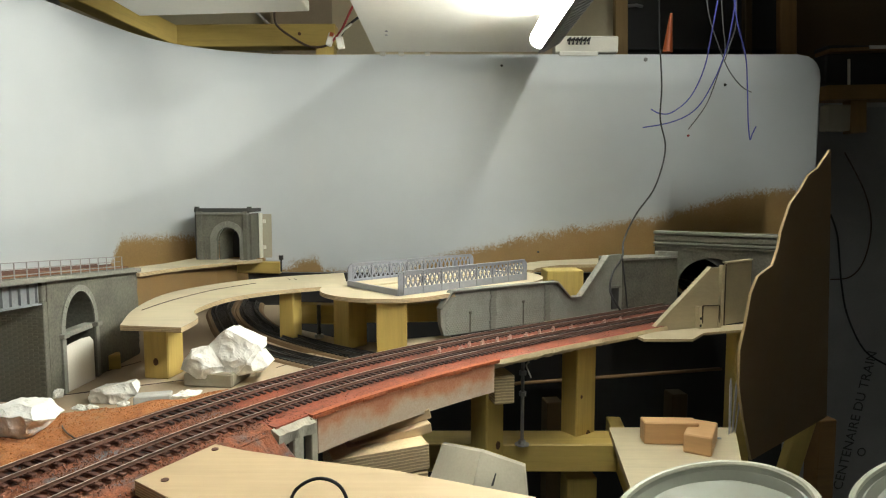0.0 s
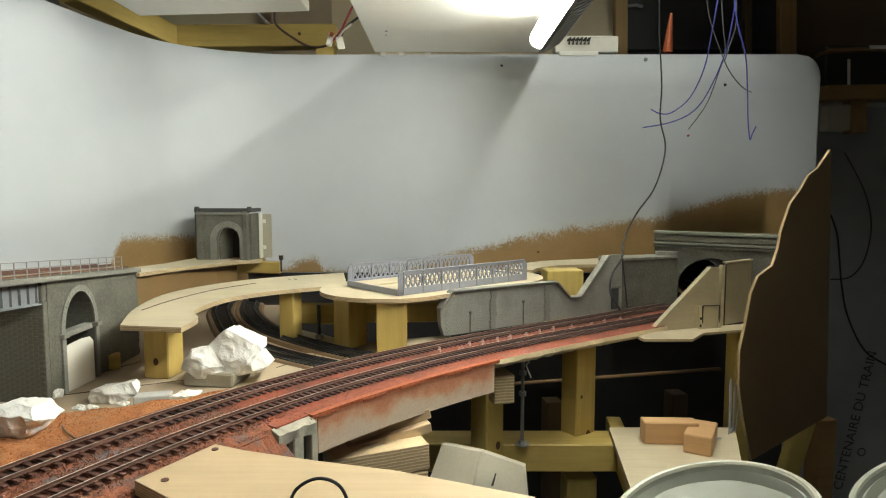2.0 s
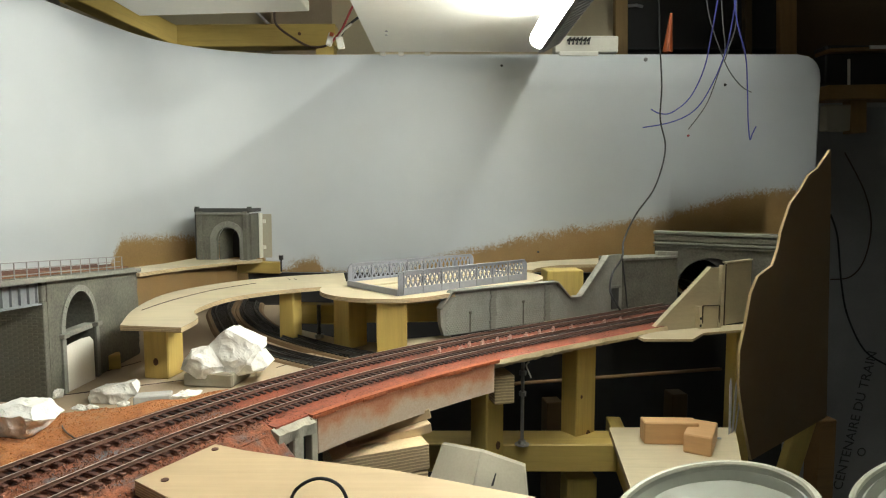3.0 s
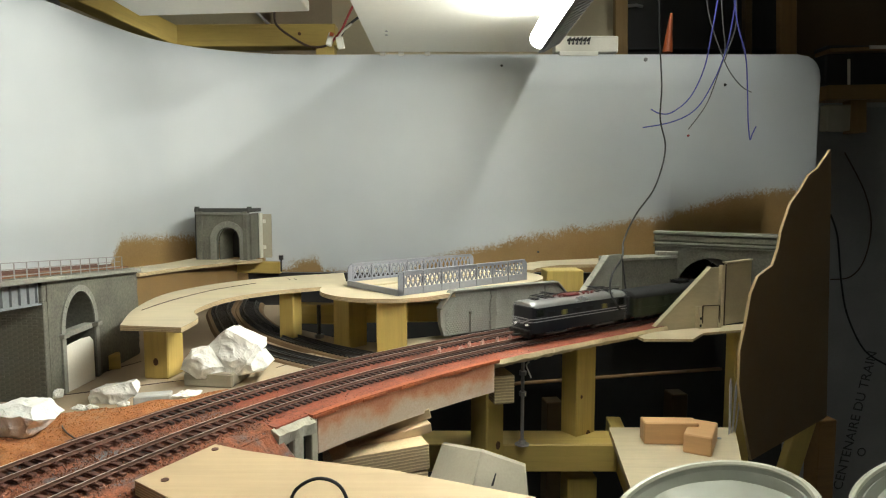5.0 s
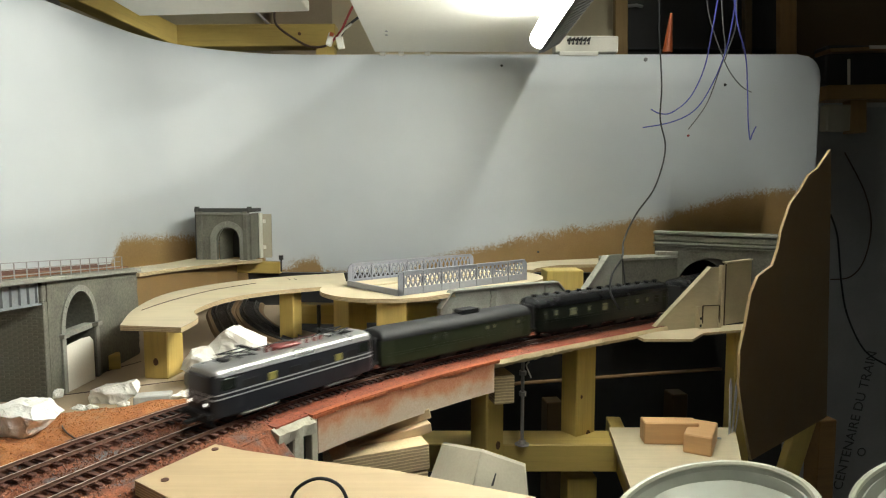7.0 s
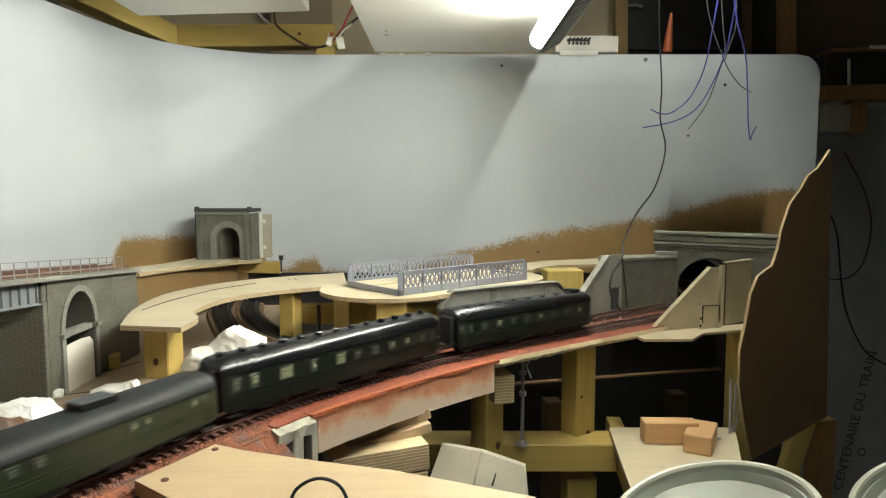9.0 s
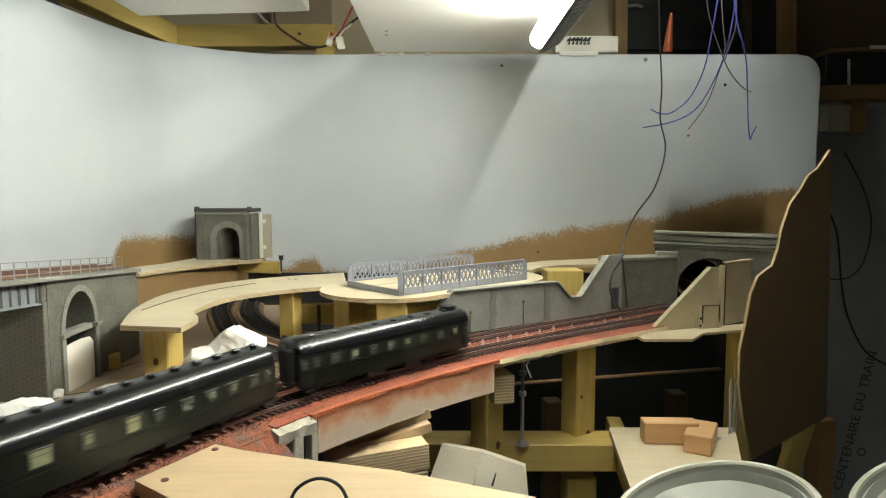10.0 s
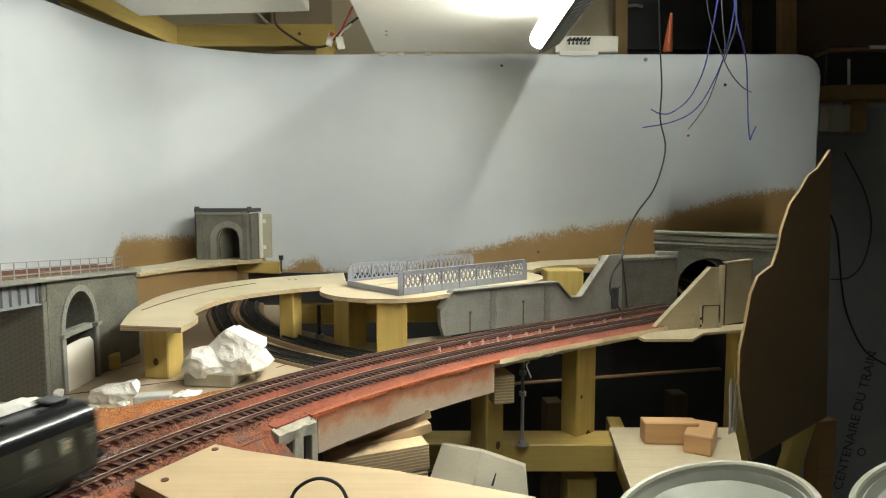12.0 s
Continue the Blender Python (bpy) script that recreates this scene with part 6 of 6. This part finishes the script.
def build_loco():
    """Front end towards -x; rail head at z = 0."""
    t = thing("electric_locomotive", "dark electric locomotive with silver roof and lit headlights", "locomotive")
    length, half = 0.170, 0.0168
    xs = [(-0.0835, 0.80, 0.62), (-0.0826, 0.89, 0.82), (-0.0800, 0.97, 0.95), (-0.077, 1.0, 1.0)]
    xs = xs + [(-x, a, b) for x, a, b in reversed(xs)]
    bm = bmesh.new()
    secs = []
    for x, k, r in xs:
        lean = 0.004 * (1 - r)
        secs.append((x, [(-half * k, 0.0085), (-half * k, 0.0240), (-half * (k - 0.02), 0.0385 - lean), (-half * (k - 0.05), 0.0405 - lean),
                         (half * (k - 0.05), 0.0405 - lean), (half * (k - 0.02), 0.0385 - lean), (half * k, 0.0240), (half * k, 0.0085)]))
    loft(bm, secs)
    body = part("body", bm, TM["loco"], t, "glossy dark green body", smooth=True)
    bm = bmesh.new()
    secs = []
    for x, k, r in xs:
        arc = roof_arc(half * (k - 0.02) + 0.0004, 0.0388 - 0.004 * (1 - r), 0.0452 - 0.004 * (1 - r), 10, 2.8)
        secs.append((x * 0.985, arc))
    loft(bm, secs)
    part("roof", bm, TM["loco_roof"], t, "silver-grey roof", smooth=True)
    for side in (-1, 1):
        for z in (0.0222, 0.0255):
            part("trim_line", boxed((0.156, 0.0005, 0.0009), (0, side * (half + 0.0001), z)), TM["chrome"], t)
        part("gutter", boxed((0.154, 0.0010, 0.0012), (0, side * (half - 0.0002), 0.0388)), TM["chrome"], t)
        for x in (-0.0310, 0.0395):
            part("side_window", boxed((0.0078, 0.0006, 0.0062), (x, side * half, 0.0295), bevel=0.0002), TM["lit"], t, "yellow-lit side window")
        for x in (-0.052, -0.008, 0.013, 0.056):
            part("grille", boxed((0.012, 0.0004, 0.0050), (x, side * half, 0.0298)), TM["under"], t)
        for x in (-0.0705, 0.0705):
            part("cab_window", boxed((0.0125, 0.0006, 0.0085), (x, side * half, 0.0322), bevel=0.0002), TM["glass"], t)
            part("cab_door", boxed((0.0075, 0.0003, 0.024), (x * 0.86, side * half, 0.0245)), TM["loco"], t)
        for x in (-0.042, 0.042):
            part("step_plate", boxed((0.034, 0.003, 0.0022), (x, side * 0.0150, 0.0062), bevel=0.0006), TM["step"], t)
    for end in (-1, 1):
        part("windscreen", boxed((0.0012, 0.0245, 0.0088), (end * 0.0818, 0, 0.0315), Matrix.Rotation(end * -0.10, 4, "Y"), 0.0004), TM["glass"], t)
        for z in (0.0222, 0.0255):
            part("nose_trim", tube(bmesh.new(), [(end * 0.0775, -0.01695, z), (end * 0.0810, -0.0164, z), (end * 0.0827, -0.0150, z), (end * 0.0838, -0.0130, z), (end * 0.0838, 0.0130, z), (end * 0.0827, 0.0150, z), (end * 0.0810, 0.0164, z), (end * 0.0775, 0.01695, z)], 0.00045, 6), TM["chrome"], t)
        bm = bmesh.new()
        for y in (-1, 1):
            box(bm, (0.0008, 0.0135, 0.0011), (end * 0.0838, y * 0.0052, 0.0215), Matrix.Rotation(y * 0.42, 4, "X"))
        part("nose_chevron", bm, TM["chrome"], t)
        for y in (-0.0092, 0.0092):
            lamp = part("headlight", tube(bmesh.new(), [(end * 0.0822, y, 0.0185), (end * 0.0844, y, 0.0185)], 0.0019, 12), TM["chrome"], t)
            if end < 0:
                part("lens", tube(bmesh.new(), [(end * 0.0844, y, 0.0185), (end * 0.0848, y, 0.0185)], 0.0010, 12), TM["head"], lamp, "lit headlight lens")
        bm = boxed((0.003, 0.0300, 0.0050), (end * 0.0850, 0, 0.0105), bevel=0.0006)
        box(bm, (0.003, 0.0270, 0.0060), (end * 0.0815, 0, 0.0055), bevel=0.0006)
        part("buffer_beam", bm, TM["under"], t)
        for y in (-0.010, 0.010):
            bm = tube(bmesh.new(), [(end * 0.085, y, 0.0120), (end * 0.0900, y, 0.0120)], 0.0012, 8)
            tube(bm, [(end * 0.0900, y, 0.0120), (end * 0.0908, y, 0.0120)], 0.0026, 12)
            part("buffer", bm, TM["wheel"], t)
        part("coupling", boxed((0.012, 0.004, 0.0020), (end * 0.090, 0, 0.0065)), TM["under"], t)
        pantograph(t, end * 0.052, end)
    part("roof_equipment", boxed((0.024, 0.013, 0.0026), (-0.004, 0, 0.0462), bevel=0.0008), TM["red"], t, "red insulator blocks on the roof")
    for x in (-0.026, -0.019, 0.016, 0.024, 0.031):
        part("insulator", tube(bmesh.new(), [(x, -0.004, 0.0448), (x, -0.004, 0.0482)], 0.0017, 8), TM["red"], t)
        part("insulator", tube(bmesh.new(), [(x, 0.005, 0.0448), (x, 0.005, 0.0478)], 0.0014, 8), TM["red"], t)
    bm = tube(bmesh.new(), [(-0.04, 0.001, 0.0482), (-0.01, 0.004, 0.0486), (0.02, -0.002, 0.0484), (0.04, 0.001, 0.0482)], 0.0005, 5)
    part("roof_cable", bm, TM["under"], t)
    part("underframe", boxed((0.150, 0.024, 0.006), (0, 0, 0.0100)), TM["under"], t)
    w = wheel_mesh(0.0070)
    for x in (-0.048, 0.048):
        bogie(t, x, w, 0.0070, 0.031, 0.044)
    return t


def build_coach(length, body_mat, roof_mat, windows, vents, label, name="passenger_coach", category="passenger coach"):
    t = thing(name, label, category, group="train")
    half, gutter, top = 0.0165, 0.0355, 0.0462
    L = length / 2
    bm = bmesh.new()
    side = [(-half, 0.0095), (-half, 0.0240), (-half * 0.985, gutter)]
    loft(bm, [(x, [(a * k, z) for a, z in side] + [(-a * k, z) for a, z in reversed(side)]) for x, k in ((-L, 0.93), (-L + 0.003, 1.0), (L - 0.003, 1.0), (L, 0.93))])
    part("body", bm, body_mat, t, smooth=True)
    bm = bmesh.new()
    ends = ((-L - 0.0005, 0.80, 0.70), (-L + 0.001, 0.94, 0.90), (-L + 0.006, 1.0, 1.0), (L - 0.006, 1.0, 1.0), (L - 0.001, 0.94, 0.90), (L + 0.0005, 0.80, 0.70))
    loft(bm, [(x, roof_arc(half * k + 0.0006, gutter - 0.0004, gutter + (top - gutter) * q, 14, 2.3)) for x, k, q in ends])
    part("roof", bm, roof_mat, t, smooth=True)
    for sgn in (-1, 1):
        for z in (0.0185, 0.0212):
            part("waist_rail", boxed((length - 0.008, 0.0005, 0.0006), (0, sgn * half, z)), body_mat, t)
        for x, w, h, z, blind in windows:
            fr = part("window", boxed((w + 0.0014, 0.0006, h + 0.0014), (x, sgn * half, z), bevel=0.0002), body_mat, t)
            part("pane", boxed((w, 0.0008, h), (x, sgn * half, z)), TM["pane"], fr)
            if blind:
                part("blind", boxed((w * (0.9 if blind > 1 else 0.55), 0.0010, h * (0.9 if blind > 1 else 0.6)), (x + w * (0.0 if blind > 1 else 0.12), sgn * half, z + h * (0.0 if blind > 1 else 0.1))), TM["curtain"], fr, "pale drawn blind")
            part("sash_bar", boxed((w, 0.0012, 0.0005), (x, sgn * half, z + h * 0.16)), TM["step"], fr)
        part("sole_bar", boxed((length - 0.004, 0.0015, 0.0022), (0, sgn * 0.0150, 0.0088)), TM["under"], t)
        for x in (-0.02, 0.024):
            part("battery_box", boxed((0.020, 0.006, 0.005), (x, sgn * 0.0115, 0.0058), bevel=0.0005), TM["under"], t)
        for x in (-L + 0.009, L - 0.009):
            part("door", boxed((0.0075, 0.0005, 0.0250), (x, sgn * (half - 0.0001), 0.0235), bevel=0.0001), body_mat, t)
            part("step", boxed((0.009, 0.004, 0.0012), (x, sgn * 0.0150, 0.0050)), TM["under"], t)
    for x, y, w, h in vents:
        part("roof_vent", boxed((w, w if w < 0.01 else 0.014, h), (x, y, top - 0.0006 - abs(y) * 0.12 + h / 2), bevel=0.0006), TM["coach_roof"], t)
    for end in (-1, 1):
        bm = boxed((0.0050, 0.0190, 0.0270), (end * (L + 0.0022), 0, 0.0245), bevel=0.0012)
        part("gangway", bm, TM["bellows"], t)
        for y in (-0.010, 0.010):
            bm = tube(bmesh.new(), [(end * L, y, 0.0120), (end * (L + 0.0055), y, 0.0120)], 0.0012, 8)
            tube(bm, [(end * (L + 0.0055), y, 0.0120), (end * (L + 0.0063), y, 0.0120)], 0.0026, 12)
            part("buffer", bm, TM["wheel"], t)
        part("coupling", boxed((0.018, 0.003, 0.0016), (end * (L + 0.006), 0, 0.0065)), TM["under"], t)
    part("underframe", boxed((length - 0.006, 0.026, 0.004), (0, 0, 0.0098)), TM["under"], t)
    w = wheel_mesh(0.0055)
    for x in (-L * 0.68, L * 0.68):
        bogie(t, x, w, 0.0055, 0.029, 0.040)
    return t


def true_size(t, k, high):
    """Bring a vehicle to its true length and height; the wheels stay round."""
    for ob in t.children_recursive:
        if ob.name.startswith("wheel"):
            ob.location.x *= k
        else:
            ob.data.transform(Matrix.Diagonal((k, 1, high, 1)))
    return t


loco = true_size(build_loco(), 0.945, 0.93)
# a window is (x, width, height, z, blind)
van = true_size(build_coach(0.198, TM["van"], TM["van_roof"], [(-0.0393, 0.0050, 0.0055, 0.0290, 0), (-0.0255, 0.0050, 0.0055, 0.0290, 0), (0.0309, 0.0055, 0.0062, 0.0285, 1), (0.0407, 0.0055, 0.0062, 0.0285, 1), (0.0771, 0.0055, 0.0062, 0.0285, 1), (0.0865, 0.0045, 0.0062, 0.0285, 0)],
                  [(0.0176, 0.0, 0.024, 0.0055)], "olive-green luggage van with a roof lookout", "luggage_van", "luggage van"), 1.0, 0.86)
coach_a = build_coach(0.2295, TM["coach"], TM["coach_roof"],
                      [(x, w, h, 0.0268, b) for x, w, h, b in ((-0.1047, 0.0055, 0.0085, 0), (-0.0898, 0.0065, 0.0090, 1), (-0.0621, 0.0115, 0.0090, 2), (-0.0365, 0.0055, 0.0085, 1), (-0.0086, 0.0090, 0.0090, 2), (0.0095, 0.0060, 0.0070, 0),
                                                         (0.0304, 0.0075, 0.0072, 0), (0.0504, 0.0075, 0.0072, 1), (0.0694, 0.0070, 0.0072, 1), (0.0899, 0.0070, 0.0078, 0), (0.1050, 0.0050, 0.0078, 0))],
                      [(-0.107 + 0.0178 * i, 0.0, 0.0052, 0.0026) for i in range(13)], "dark green passenger coach with drawn blinds and roof vents")
coach_b = build_coach(0.1985, TM["coach"], TM["coach_roof"], [(x, w, 0.0075, 0.0268, b) for x, w, b in ((-0.0957, 0.0050, 0), (-0.0844, 0.0055, 0), (-0.0660, 0.0075, 0), (-0.0460, 0.0078, 1), (-0.0265, 0.0075, 0), (-0.0060, 0.0072, 0), (0.0140, 0.0072, 1), (0.0352, 0.0072, 0), (0.0572, 0.0070, 0), (0.0772, 0.0070, 1), (0.0927, 0.0042, 0))],
                      [(-0.080 + 0.022 * i, -0.004, 0.0046, 0.0018) for i in range(8)] + [(0.086, 0.002, 0.012, 0.003)], "dark green passenger coach at the tail of the train")

SPEED = 0.1855
# place of each vehicle's middle on the line at seven seconds, and half the distance of its bogies
TRAIN = ((loco, -0.0350, 0.045), (van, 0.157, 0.067), (coach_a, 0.3828, 0.078), (coach_b, 0.6238, 0.068))


def along(u):
    """Place on the line for a run u: the train slows by a trace as it leaves the bridge."""
    return u if u > -0.1 else -0.1 + (u + 0.1) * 0.975


def motions():
    for car, place, reach in TRAIN:
        rows = []
        for i in range(49):
            t = i * 0.25
            s = along(place + SPEED * (7.0 - t))
            a, b = on_line(s - reach), on_line(s + reach)
            m = (a + b) / 2
            rows.append((t, pose(m.x, m.y, 0.0002, 0, 0, math.degrees(math.atan2(b.y - a.y, b.x - a.x)))))
        walk(car, rows)


motions()
